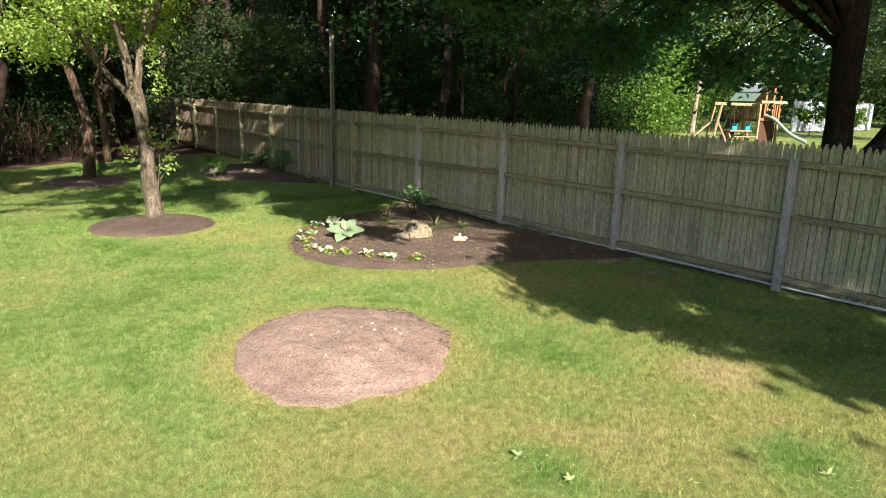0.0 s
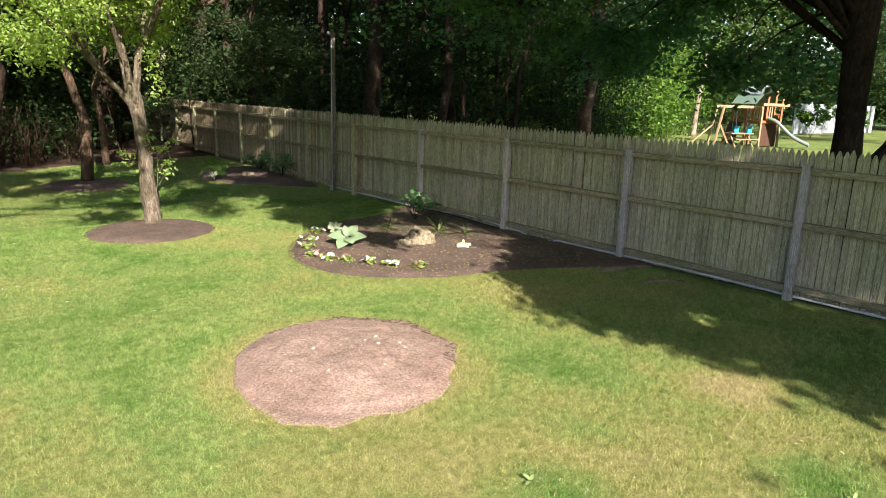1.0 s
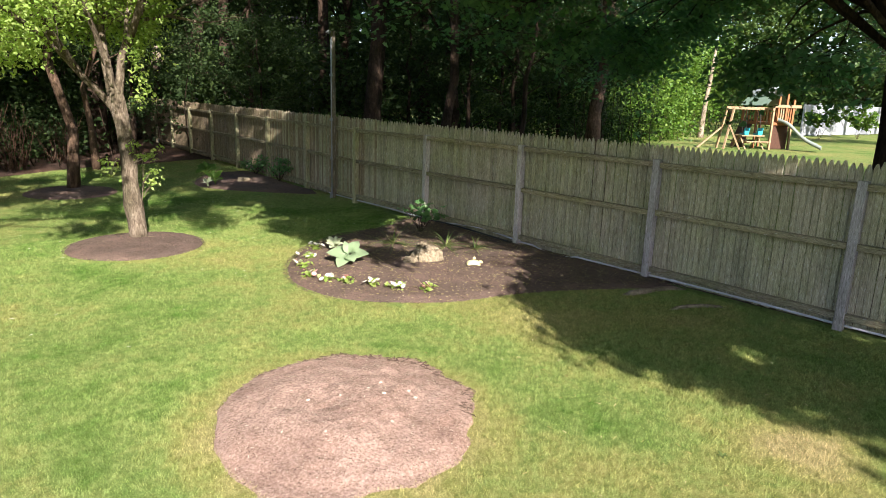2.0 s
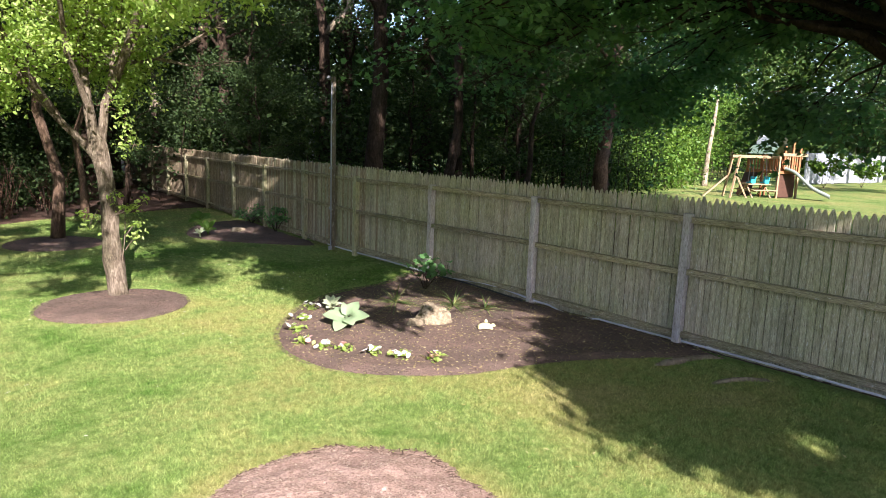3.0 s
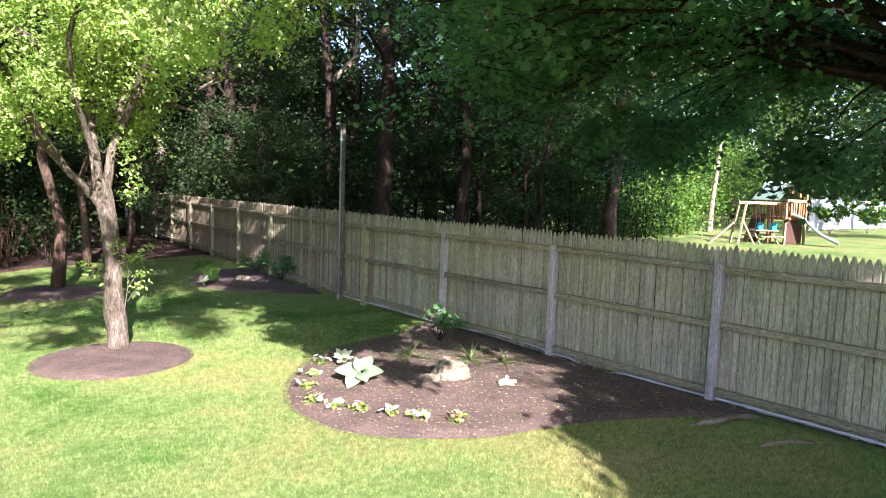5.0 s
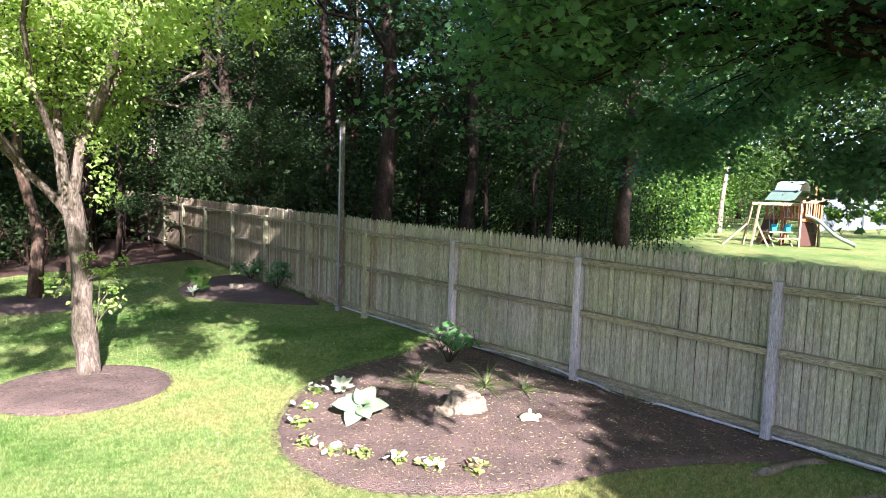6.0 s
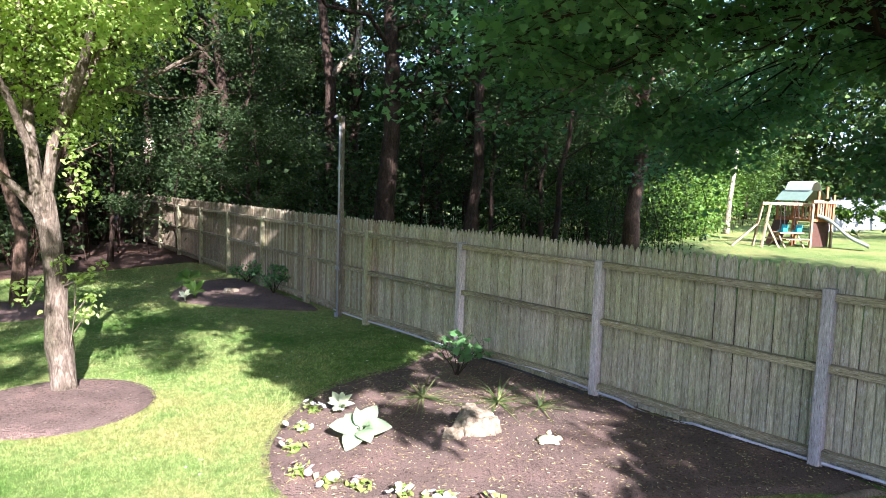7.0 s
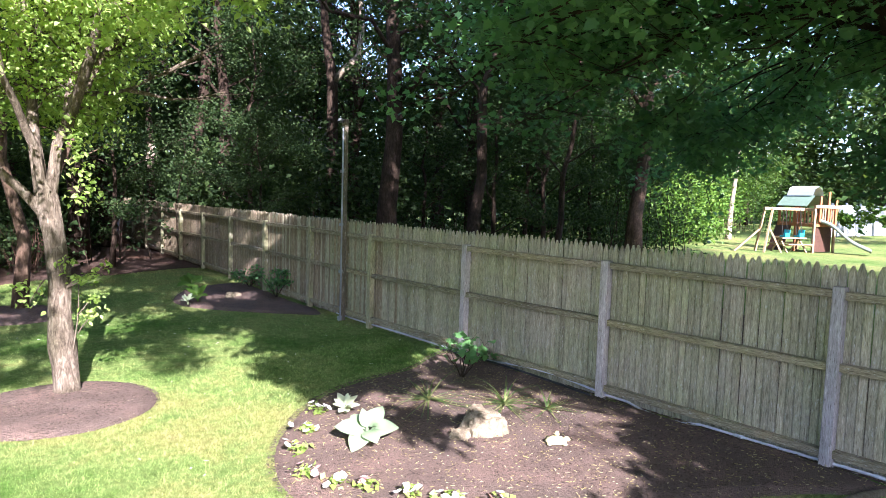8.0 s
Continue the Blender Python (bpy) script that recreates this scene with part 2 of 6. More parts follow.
MAT = dict(
    lawn=m_lawn(), blade=m_blade(), mulch=m_mulch(), soil=m_soil(), litter=m_litter(), rock=m_rock(), stem=m_bark("dry_stem", (0.06, 0.036, 0.026), (0.15, 0.088, 0.062), (0.27, 0.17, 0.125), 2.0),
    picket=m_fence("weathered_pickets", (0.215, 0.187, 0.142), (0.4, 0.353, 0.276), (0.57, 0.515, 0.425), 0.6),
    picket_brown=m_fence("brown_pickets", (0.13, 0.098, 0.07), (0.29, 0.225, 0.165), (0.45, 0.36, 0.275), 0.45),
    rail=m_fence("weathered_rails", (0.13, 0.105, 0.072), (0.295, 0.247, 0.176), (0.45, 0.389, 0.3), 0.45, True),
    pole=m_fence("dark_pole_wood", (0.1, 0.077, 0.056), (0.2, 0.16, 0.125), (0.33, 0.28, 0.23), 0.2),
    post=m_fence("grey_post_wood", (0.3, 0.268, 0.278), (0.46, 0.42, 0.43), (0.6, 0.555, 0.565), 0.05),
    post_green=m_fence("algae_post_wood", (0.17, 0.155, 0.1), (0.37, 0.335, 0.235), (0.53, 0.48, 0.36), 0.6),
    bark=m_bark("grey_brown_bark", (0.05, 0.037, 0.027), (0.17, 0.133, 0.1), (0.36, 0.303, 0.24)),
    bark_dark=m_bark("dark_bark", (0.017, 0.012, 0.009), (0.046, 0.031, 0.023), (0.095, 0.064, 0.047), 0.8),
    bark_brown=m_bark("brown_bark", (0.045, 0.029, 0.021), (0.125, 0.08, 0.056), (0.23, 0.155, 0.11), 0.8),
    bark_pale=m_bark("pale_bark", (0.14, 0.105, 0.075), (0.29, 0.235, 0.18), (0.4, 0.34, 0.27)),
    leaf_bright=m_leaf("bright_apple_leaf", (0.25, 0.37, 0.085), (0.37, 0.5, 0.14), (0.5, 0.58, 0.24), 0.52),
    leaf_maple=m_leaf("maple_leaf", (0.086, 0.176, 0.094), (0.14, 0.272, 0.138), (0.215, 0.37, 0.18), 0.6, 0.4, (1.25, 1.4, 0.75)),
    leaf_seedling=m_leaf("seedling_leaf", (0.075, 0.165, 0.062), (0.11, 0.23, 0.085), (0.15, 0.29, 0.115), 0.35),
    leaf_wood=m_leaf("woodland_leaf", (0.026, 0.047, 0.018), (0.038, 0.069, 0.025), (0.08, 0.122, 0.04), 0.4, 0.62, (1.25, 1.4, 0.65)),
    leaf_hedge=m_leaf("hedge_leaf", (0.06, 0.13, 0.02), (0.1, 0.19, 0.03), (0.17, 0.26, 0.05), 0.35),
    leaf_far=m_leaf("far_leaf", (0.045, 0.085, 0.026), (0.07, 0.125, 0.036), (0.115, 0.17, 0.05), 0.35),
    leaf_weed=m_leaf("weed_leaf", (0.24, 0.32, 0.12), (0.31, 0.39, 0.16), (0.4, 0.46, 0.23), 0.2),
    leaf_blue=m_leaf("hosta_leaf", (0.19, 0.265, 0.16), (0.235, 0.315, 0.19), (0.29, 0.365, 0.235), 0.2, 0.5),
    leaf_pale=m_leaf("variegated_leaf", (0.2, 0.28, 0.13), (0.42, 0.46, 0.32), (0.62, 0.62, 0.53), 0.2, 0.4),
    leaf_strap=m_leaf("strap_leaf", (0.055, 0.1, 0.032), (0.105, 0.145, 0.05), (0.27, 0.26, 0.115), 0.25),
    petal_white=m_leaf("white_petal", (0.62, 0.58, 0.6), (0.78, 0.74, 0.75), (0.85, 0.83, 0.82), 0.25),
    petal_pink=m_leaf("pink_petal", (0.62, 0.25, 0.28), (0.74, 0.38, 0.4), (0.8, 0.55, 0.57), 0.25),
    chip=m_island("bark_chip", ((0.0, (0.055, 0.04, 0.033)), (0.5, (0.135, 0.099, 0.083)), (0.97, (0.19, 0.142, 0.118)), (1.0, (0.36, 0.29, 0.2)))),
    crumb=m_island("soil_crumb", ((0.0, (0.1, 0.066, 0.05)), (0.5, (0.29, 0.205, 0.16)), (0.95, (0.47, 0.36, 0.29)), (1.0, (0.62, 0.54, 0.44)))),
    clod=m_island("soil_clod", ((0.0, (0.07, 0.045, 0.035)), (0.6, (0.17, 0.115, 0.09)), (1.0, (0.32, 0.235, 0.185)))),
    straw=m_island("fallen_catkin", ((0.0, (0.3, 0.24, 0.1)), (0.6, (0.48, 0.4, 0.16)), (1.0, (0.64, 0.57, 0.34)))),
    fitting=m_plain("grey_fitting", (0.2, 0.2, 0.21), 0.5, 0.0, 0.12, 20.0),
    pebble=m_plain("pale_pebble", (0.5, 0.45, 0.37), 0.8, 0, 0.15, 30.0),
    conduit=m_plain("grey_conduit", (0.36, 0.37, 0.43), 0.45, 0.0, 0.1),
    pipe=m_plain("pale_grey_pipe", (0.62, 0.63, 0.7), 0.45, 0.0, 0.1),
    hose=m_plain("black_hose", (0.03, 0.03, 0.032), 0.5),
    white=m_plain("white_vinyl", (0.32, 0.34, 0.38), 0.5, 0, 0.05, 2.0),
    cedar=m_plain("cedar", (0.36, 0.14, 0.055), 0.7, 0, 0.25, 9.0),
    cedar_dark=m_plain("dark_cedar", (0.075, 0.03, 0.017), 0.7, 0, 0.25, 9.0),
    timber=m_plain("pale_timber", (0.34, 0.235, 0.135), 0.75, 0, 0.2, 9.0),
    canvas=m_plain("green_canvas", (0.24, 0.34, 0.25), 0.7, 0, 0.1, 3.0),
    canvas_pale=m_plain("white_canvas", (0.7, 0.75, 0.74), 0.7, 0, 0.06, 3.0),
    slide=m_plain("grey_green_slide", (0.19, 0.225, 0.21), 0.65, 0, 0.06, 3.0),
    blue=m_plain("turquoise_plastic", (0.03, 0.34, 0.42), 0.4),
    yellow=m_plain("pale_yellow_plastic", (0.6, 0.55, 0.3), 0.5, 0, 0.12, 14.0),
    dark=m_plain("black_rubber", (0.03, 0.03, 0.03), 0.6),
    roof=m_plain("grey_shingle", (0.12, 0.12, 0.13), 0.9),
    glass=m_plain("dark_pane", (0.03, 0.035, 0.04), 0.1),
)

# ---- mesh helpers ----


def mesh_of(name, verts, faces, mat, smooth=False):
    """A mesh from rows of vertices and an (n, k) array or a list of faces."""
    me = bpy.data.meshes.new(name)
    verts = np.asarray(verts, dtype=np.float32)
    if isinstance(faces, np.ndarray):
        k = faces.shape[1]
        me.vertices.add(len(verts))
        me.vertices.foreach_set("co", verts.ravel())
        me.loops.add(faces.size)
        me.loops.foreach_set("vertex_index", faces.astype(np.int32).ravel())
        me.polygons.add(len(faces))
        me.polygons.foreach_set("loop_start", np.arange(0, faces.size, k, dtype=np.int32))
        if smooth:
            me.polygons.foreach_set("use_smooth", np.ones(len(faces), dtype=bool))
        me.update(calc_edges=True)
        me.validate()
    else:
        me.from_pydata([tuple(map(float, v)) for v in verts], [], faces)
        if smooth:
            me.polygons.foreach_set("use_smooth", np.ones(len(me.polygons), dtype=bool))
        me.update()
    me.materials.append(mat)
    return me


def thing(name, at, label, category, group="", kind="", turn=0.0):
    ob = new(name)
    ob.matrix_world = pose(*at, 0, 0, turn)
    return tagged(ob, label, category, group, kind)


def child(name, data, parent, m=None, label="", kind=""):
    ob = new(name, data)
    ob.parent = parent
    if m is not None:
        ob.matrix_basis = m
    return tagged(ob, label, "", "", kind)


class Build:
    """Gathers tubes, boxes and loose faces into one mesh."""

    def __init__(self):
        self.v, self.f = [], []

    def add(self, verts, faces):
        o = len(self.v)
        self.v += [tuple(p) for p in verts]
        self.f += [tuple(o + i for i in f) for f in faces]
        return self

    def tube(self, pts, radii, sides=8, cap=True, rough=0.0, rng=None):
        pts = [Vector(p) for p in pts]
        rings, faces = [], []
        up = Vector((0.13, 0.21, 0.97))
        for i, p in enumerate(pts):
            d = (pts[min(i + 1, len(pts) - 1)] - pts[max(i - 1, 0)]).normalized()
            a = d.cross(up)
            if a.length < 0.1:
                a = d.cross(Vector((1, 0.1, 0)))
            a.normalize()
            b = d.cross(a)
            r = radii[i] if hasattr(radii, "__len__") else radii
            for s in range(sides):
                w = 2 * math.pi * s / sides
                k = r * (1 + (rng.uniform(-rough, rough) if rng else 0))
                rings.append(p + (a * math.cos(w) + b * math.sin(w)) * k)
        for i in range(len(pts) - 1):
            for s in range(sides):
                t = (s + 1) % sides
                faces.append((i * sides + s, i * sides + t, (i + 1) * sides + t, (i + 1) * sides + s))
        if cap:
            faces.append(tuple(reversed(range(sides))))
            faces.append(tuple((len(pts) - 1) * sides + s for s in range(sides)))
        return self.add(rings, faces)

    def box(self, size, m=None, bevel=0.0):
        """A box of that size about the origin, its long edges cut by bevel."""
        x, y, z = (s / 2 for s in size)
        m = m or Matrix()
        if bevel:
            b = bevel
            prof = [(-x + b, -y), (x - b, -y), (x, -y + b), (x, y - b), (x - b, y), (-x + b, y), (-x, y - b), (-x, -y + b)]
        else:
            prof = [(-x, -y), (x, -y), (x, y), (-x, y)]
        k = len(prof)
        vs = [m @ Vector((a, c, h)) for h in (-z, z) for a, c in prof]
        fs = [(i, (i + 1) % k, k + (i + 1) % k, k + i) for i in range(k)]
        fs += [tuple(reversed(range(k))), tuple(range(k, 2 * k))]
        return self.add(vs, fs)

    def beam(self, a, b, w, h, bevel=0.006):
        """A squared timber from a to b."""
        a, b = Vector(a), Vector(b)
        q = (b - a).to_track_quat("Z", "Y").to_matrix().to_4x4()
        return self.box((w, h, (b - a).length), Matrix.Translation((a + b) / 2) @ q, bevel)

    def mesh(self, name, mat, smooth=False):
        return mesh_of(name, self.v, self.f, mat, smooth)


def frames_for(rng, n, lift=0.5):
    """Random leaf directions: u along the leaf, v across, w its face, tipped upward by lift."""
    w = rng.normal(size=(n, 3))
    w[:, 2] = np.abs(w[:, 2]) + lift
    w /= np.linalg.norm(w, axis=1)[:, None]
    a = rng.normal(size=(n, 3))
    a[:, 2] -= 0.35
    u = a - (a * w).sum(1)[:, None] * w
    u /= np.linalg.norm(u, axis=1)[:, None]
    return u, np.cross(w, u), w


def leaf_mesh(name, centres, size, mat, rng, wide=0.36, lift=0.5, fold=0.12):
    """Pointed leaves, each two bent halves, at the centres."""
    n = len(centres)
    u, v, w = frames_for(rng, n, lift)
    s = (size * rng.uniform(0.65, 1.3, n))[:, None]
    c = centres
    pts = np.stack([c, c + s * (0.45 * u + wide * v + fold * w), c + s * (u - 0.1 * w), c + s * (0.45 * u - wide * v + fold * w)], 1)
    idx = np.arange(n)[:, None] * 4
    faces = np.concatenate([idx + np.array([[0, 1, 2]]), idx + np.array([[0, 2, 3]])], 0)
    return mesh_of(name, pts.reshape(-1, 3), faces, mat)


def ovate_mesh(name, centres, size, mat, rng, lift=0.3):
    """Broad ovate leaves: two rounded halves folded along the midrib."""
    n = len(centres)
    u, v, w = frames_for(rng, n, lift)
    s = (size * rng.uniform(0.6, 1.3, n))[:, None]
    c = centres
    wd = (rng.uniform(0.24, 0.34, n))[:, None]
    pts = np.stack([c, c + s * (0.25 * u + wd * v + 0.08 * w), c + s * (0.65 * u + 0.85 * wd * v + 0.06 * w), c + s * (u - 0.14 * w), c + s * (0.65 * u - 0.85 * wd * v + 0.06 * w), c + s * (0.25 * u - wd * v + 0.08 * w)], 1)
    i = np.arange(n)[:, None] * 6
    faces = np.concatenate([i + np.array([[0, 1, 2, 3]]), i + np.array([[0, 3, 4, 5]])], 0)
    return mesh_of(name, pts.reshape(-1, 3), faces, mat)


LOBES = ((0, 0), (0.4, 0.0), (0.33, 0.2), (0.66, 0.46), (0.38, 0.5), (0.3, 0.72), (0, 1.05))
LOBES = LOBES + tuple((-x, y) for x, y in LOBES[-2:0:-1])


def maple_mesh(name, centres, size, mat, rng, lift=0.7):
    """Five-lobed leaves."""
    n, k = len(centres), len(LOBES)
    u, v, w = frames_for(rng, n, lift)
    s = (size * rng.uniform(0.6, 1.25, n))[:, None]
    pts = np.stack([centres + s * (y * u + x * v + (0.22 * abs(x) - 0.12 * y * y) * w) for x, y in LOBES], 1)
    return mesh_of(name, pts.reshape(-1, 3), np.arange(n * k).reshape(n, k), mat)


def bend(rng, a, b, n=5, sag=0.0, wander=0.06):
    """A wavering line from a to b."""
    a, b = np.array(a, float), np.array(b, float)
    length = np.linalg.norm(b - a)
    out = []
    for i in range(n):
        k = i / (n - 1)
        p = a + (b - a) * k + rng.normal(size=3) * wander * length * math.sin(math.pi * k) * 0.6
        p[2] += sag * length * math.sin(math.pi * k)
        out.append(p)
    out[0], out[-1] = a, b
    return out


def twigs(rng, wood, pts, r, count, reach, rise=0.15, sides=4, tips=None):
    """Side shoots off a limb; returns leaf-bearing points along them."""
    spots = []
    pts = [np.array(p) for p in pts]
    for _ in range(count):
        k = rng.uniform(0.25, 1.0) * (len(pts) - 1)
        i = min(int(k), len(pts) - 2)
        p = pts[i] + (pts[i + 1] - pts[i]) * (k - i)
        d = rng.normal(size=3)
        d[2] = abs(d[2]) * 0.35 + rise
        d = d / np.linalg.norm(d) + 0.6 * (pts[-1] - pts[0]) / (np.linalg.norm(pts[-1] - pts[0]) + 1e-6)
        d *= reach * rng.uniform(0.5, 1.1) / np.linalg.norm(d)
        line = bend(rng, p, p + d, 4, 0.05, 0.08)
        wood.tube(line, [r * (1 - 0.28 * j) for j in range(4)], sides, False)
        for q in np.linspace(0.3, 1.05, 6):
            j = min(int(q * 3), 2)
            spots.append(line[j] + (line[j + 1] - line[j]) * (q * 3 - j))
    return spots


def scatter(rng, spots, count, spread, flat=0.6):
    spots = np.array(spots)
    c = spots[rng.integers(0, len(spots), count)]
    return c + rng.normal(size=(count, 3)) * np.array([spread, spread, spread * flat])


def tall_tree(seed, height, radius, spread, crown_base, limbs, leaves, leaf_size, wood_mat, leaf_mat, lean=(0, 0), maple=False, bushy=1.0):
    """Meshes of a trunk with limbs and of its crown, standing at the origin."""
    rng = np.random.default_rng(seed)
    wood = Build()
    top = np.array([lean[0], lean[1], height])
    line = bend(rng, (0, 0, -0.1), top, 9, 0, 0.03)
    radii = [radius * (1.35 if i == 0 else 1.0) * (1 - 0.85 * (i / 8) ** 1.2) for i in range(9)]
    wood.tube(line, radii, 10, True, 0.06, rng)
    spots = []
    for i in range(limbs):
        k = (crown_base + (0.93 * height - crown_base) * (i / max(limbs - 1, 1)) ** 0.9) / height
        j = min(int(k * 8), 7)
        start = line[j] + (line[j + 1] - line[j]) * (k * 8 - j)
        az = i * 2.4 + rng.uniform(-0.4, 0.4)
        h = (start[2] - crown_base) / max(height - crown_base, 1)
        reach = spread * (0.72 + 0.5 * math.sin(math.pi * min(1, h + 0.22))) * (1 - 0.55 * h * h) * rng.uniform(0.8, 1.1)
        end = start + np.array([math.cos(az) * reach, math.sin(az) * reach, reach * rng.uniform(0.2, 0.7)])
        r0 = max(0.025, radius * 0.27 * (1 - 0.6 * h))
        ln = bend(rng, start, end, 6, 0.1, 0.07)
        wood.tube(ln, [r0 * (1 - 0.16 * q) for q in range(6)], 6, False)
        spots += twigs(rng, wood, ln, r0 * 0.3, int(9 * bushy), reach * 0.42, 0.15, 3)
    centres = scatter(rng, spots, leaves, 0.06 * spread + 0.12)
    tm = wood.mesh("trunk", wood_mat, True)
    cm = (maple_mesh if maple else leaf_mesh)("crown", centres, leaf_size, leaf_mat, rng)
    return tm, cm


def plant_tree(name, meshes, at, label, category="tree", group="", turn=0.0, scale=1.0, crown_label=""):
    ob = thing(name, at, label, category, group)
    ob.matrix_world = pose(*at, 0, 0, turn) @ Matrix.Scale(scale, 4)
    child("trunk", meshes[0], ob)
    child("crown", meshes[1], ob, None, crown_label)
    return ob


def inside(poly, x, y):
    """Which of the points lie in the polygon."""
    x, y = np.asarray(x), np.asarray(y)
    hit = np.zeros(x.shape, bool)
    for (x0, y0), (x1, y1) in zip(poly, poly[1:] + poly[:1]):
        cross = ((y0 > y) != (y1 > y)) & (x < (x1 - x0) * (y - y0) / (y1 - y0 + 1e-12) + x0)
        hit ^= cross
    return hit


def smooth_loop(poly, per=6):
    """A closed curve through the corners."""
    n, out = len(poly), []
    for i in range(n):
        p0, p1, p2, p3 = (Vector(poly[(i + k) % n]) for k in (-1, 0, 1, 2))
        for s in range(per):
            t = s / per
            out.append(tuple(0.5 * ((2 * p1) + (p2 - p0) * t + (2 * p0 - 5 * p1 + 4 * p2 - p3) * t * t + (3 * p1 - p0 - 3 * p2 + p3) * t ** 3)))
    return out


def sheet(name, poly, height, mat, bumpy=0.012, rim=0.25, seed=3, rings=14):
    """A bed: a low dome over a closed outline, uneven, falling to the ground at its rim."""
    rng = np.random.default_rng(seed)
    cx, cy = np.mean([p[0] for p in poly]), np.mean([p[1] for p in poly])
    v, f, n = [], [], len(poly)
    for r in range(rings):
        k = r / (rings - 1)
        for x, y in poly:
            px, py = x + (cx - x) * k, y + (cy - y) * k
            edge = math.hypot(x - px, y - py)
            z = height * min(1.0, edge / rim) ** 0.6
            z += bumpy * noise.noise(Vector((px * 3, py * 3, seed))) + bumpy * 0.6 * noise.noise(Vector((px * 9, py * 9, seed)))
            v.append((px, py, -0.03 if r == 0 else max(z, 0.006)))
    for r in range(rings - 1):
        for i in range(n):
            j = (i + 1) % n
            f.append((r * n + i, r * n + j, (r + 1) * n + j, (r + 1) * n + i))
    f.append(tuple((rings - 1) * n + i for i in range(n)))
    return new(name, mesh_of(name, v, f, mat, True))


def chips(name, poly, count, size, mat, seed, lift):
    """Loose shreds strewn over an outline."""
    rng = np.random.default_rng(seed)
    xs, ys = np.array([p[0] for p in poly]), np.array([p[1] for p in poly])
    x, y = rng.uniform(xs.min(), xs.max(), count * 3), rng.uniform(ys.min(), ys.max(), count * 3)
    keep = np.where(inside(poly, x, y))[0][:count]
    x, y, n = x[keep], y[keep], len(keep)
    z = np.array([lift(a, b) for a, b in zip(x, y)])
    w = rng.uniform(0, 2 * math.pi, n)
    ln, wd = size * rng.uniform(0.5, 1.5, n), size * rng.uniform(0.12, 0.32, n)
    th, tip = size * rng.uniform(0.06, 0.2, n), size * rng.uniform(-0.15, 0.22, n)
    d, e = np.stack([np.cos(w), np.sin(w)], 1), np.stack([-np.sin(w), np.cos(w)], 1)
    c = np.stack([x, y], 1)
    P = lambda a, b, h: np.concatenate([c + d * (a * ln)[:, None] + e * (b * wd)[:, None], (z + h)[:, None]], 1)
    pts = np.stack([P(-0.5, -0.5, 0 * th), P(0.5, -0.4, tip), P(0.5, 0.5, tip), P(-0.5, 0.4, 0 * th), P(0.0, 0.0, th + tip * 0.5)], 1)
    i = np.arange(n)[:, None] * 5
    faces = np.concatenate([i + np.array([t]) for t in ((0, 1, 4), (1, 2, 4), (2, 3, 4), (3, 0, 4))], 0)
    return mesh_of(name, pts.reshape(-1, 3), faces, mat)


# ---- ground ----
BED = smooth_loop([(8.2, 4.98), (7.43, 5.36), (6.9, 5.65), (6.35, 5.89), (5.8, 6.05), (5.27, 6.17), (4.77, 6.46), (4.32, 6.85), (4.08, 7.34), (4.05, 8.03), (4.33, 8.73), (4.73, 9.24), (5.3, 9.77), (6.03, 10.14), (7.05, 10.3), (8.2, 10.75), (8.22, 9.0), (8.22, 7.2)])
RING = smooth_loop([(3.08 + 0.98 * math.cos(a), 11.02 + 0.93 * math.sin(a)) for a in np.linspace(0, 2 * math.pi, 12, endpoint=False)])
RING_FAR = smooth_loop([(3.4 + 0.95 * math.cos(a), 16.95 + 1.0 * math.sin(a)) for a in np.linspace(0, 2 * math.pi, 12, endpoint=False)])
BED_FAR = smooth_loop([(6.1, 16.6), (6.35, 17.7), (7.1, 18.7), (8.3, 18.9), (8.36, 17.5), (8.2, 15.6), (8.06, 14.3), (7.4, 14.72), (6.6, 15.6)])
MOUND = smooth_loop([(1.94, 5.07), (2.42, 5.55), (2.97, 5.66), (3.51, 5.46), (3.81, 5.02), (3.77, 4.44), (3.46, 3.95), (3.07, 3.66), (2.7, 3.58), (2.33, 3.62), (1.87, 3.82), (1.74, 4.35)])
MOUND = [(x + 0.1 * noise.noise(Vector((x * 4, y * 4, 1))) + 0.025 * noise.noise(Vector((x * 13, y * 13, 1))), y + 0.1 * noise.noise(Vector((x * 4, y * 4, 9))) + 0.025 * noise.noise(Vector((x * 13, y * 13, 9)))) for x, y in MOUND]
WOODS_EDGE = smooth_loop([(9.45, 22.9), (8.4, 22.75), (7.2, 22.35), (6.1, 21.9), (5.0, 21.75), (4.1, 21.4), (2.9, 20.6), (2.0, 20.2), (-1.0, 19.4), (-5.0, 18.0), (-14, 14), (-30, 14), (-40, 50), (-10, 70), (9, 60), (9.9, 35)])
WOODS_EAST = smooth_loop([(8.28, 1.0), (8.28, 12.9), (8.75, 20.0), (9.2, 26.0), (9.6, 34.0), (16, 60), (30, 60), (34, 34), (24.5, 20), (18, 13.0), (14.5, 8.5), (11.5, 5.2), (9.4, 2.6)])


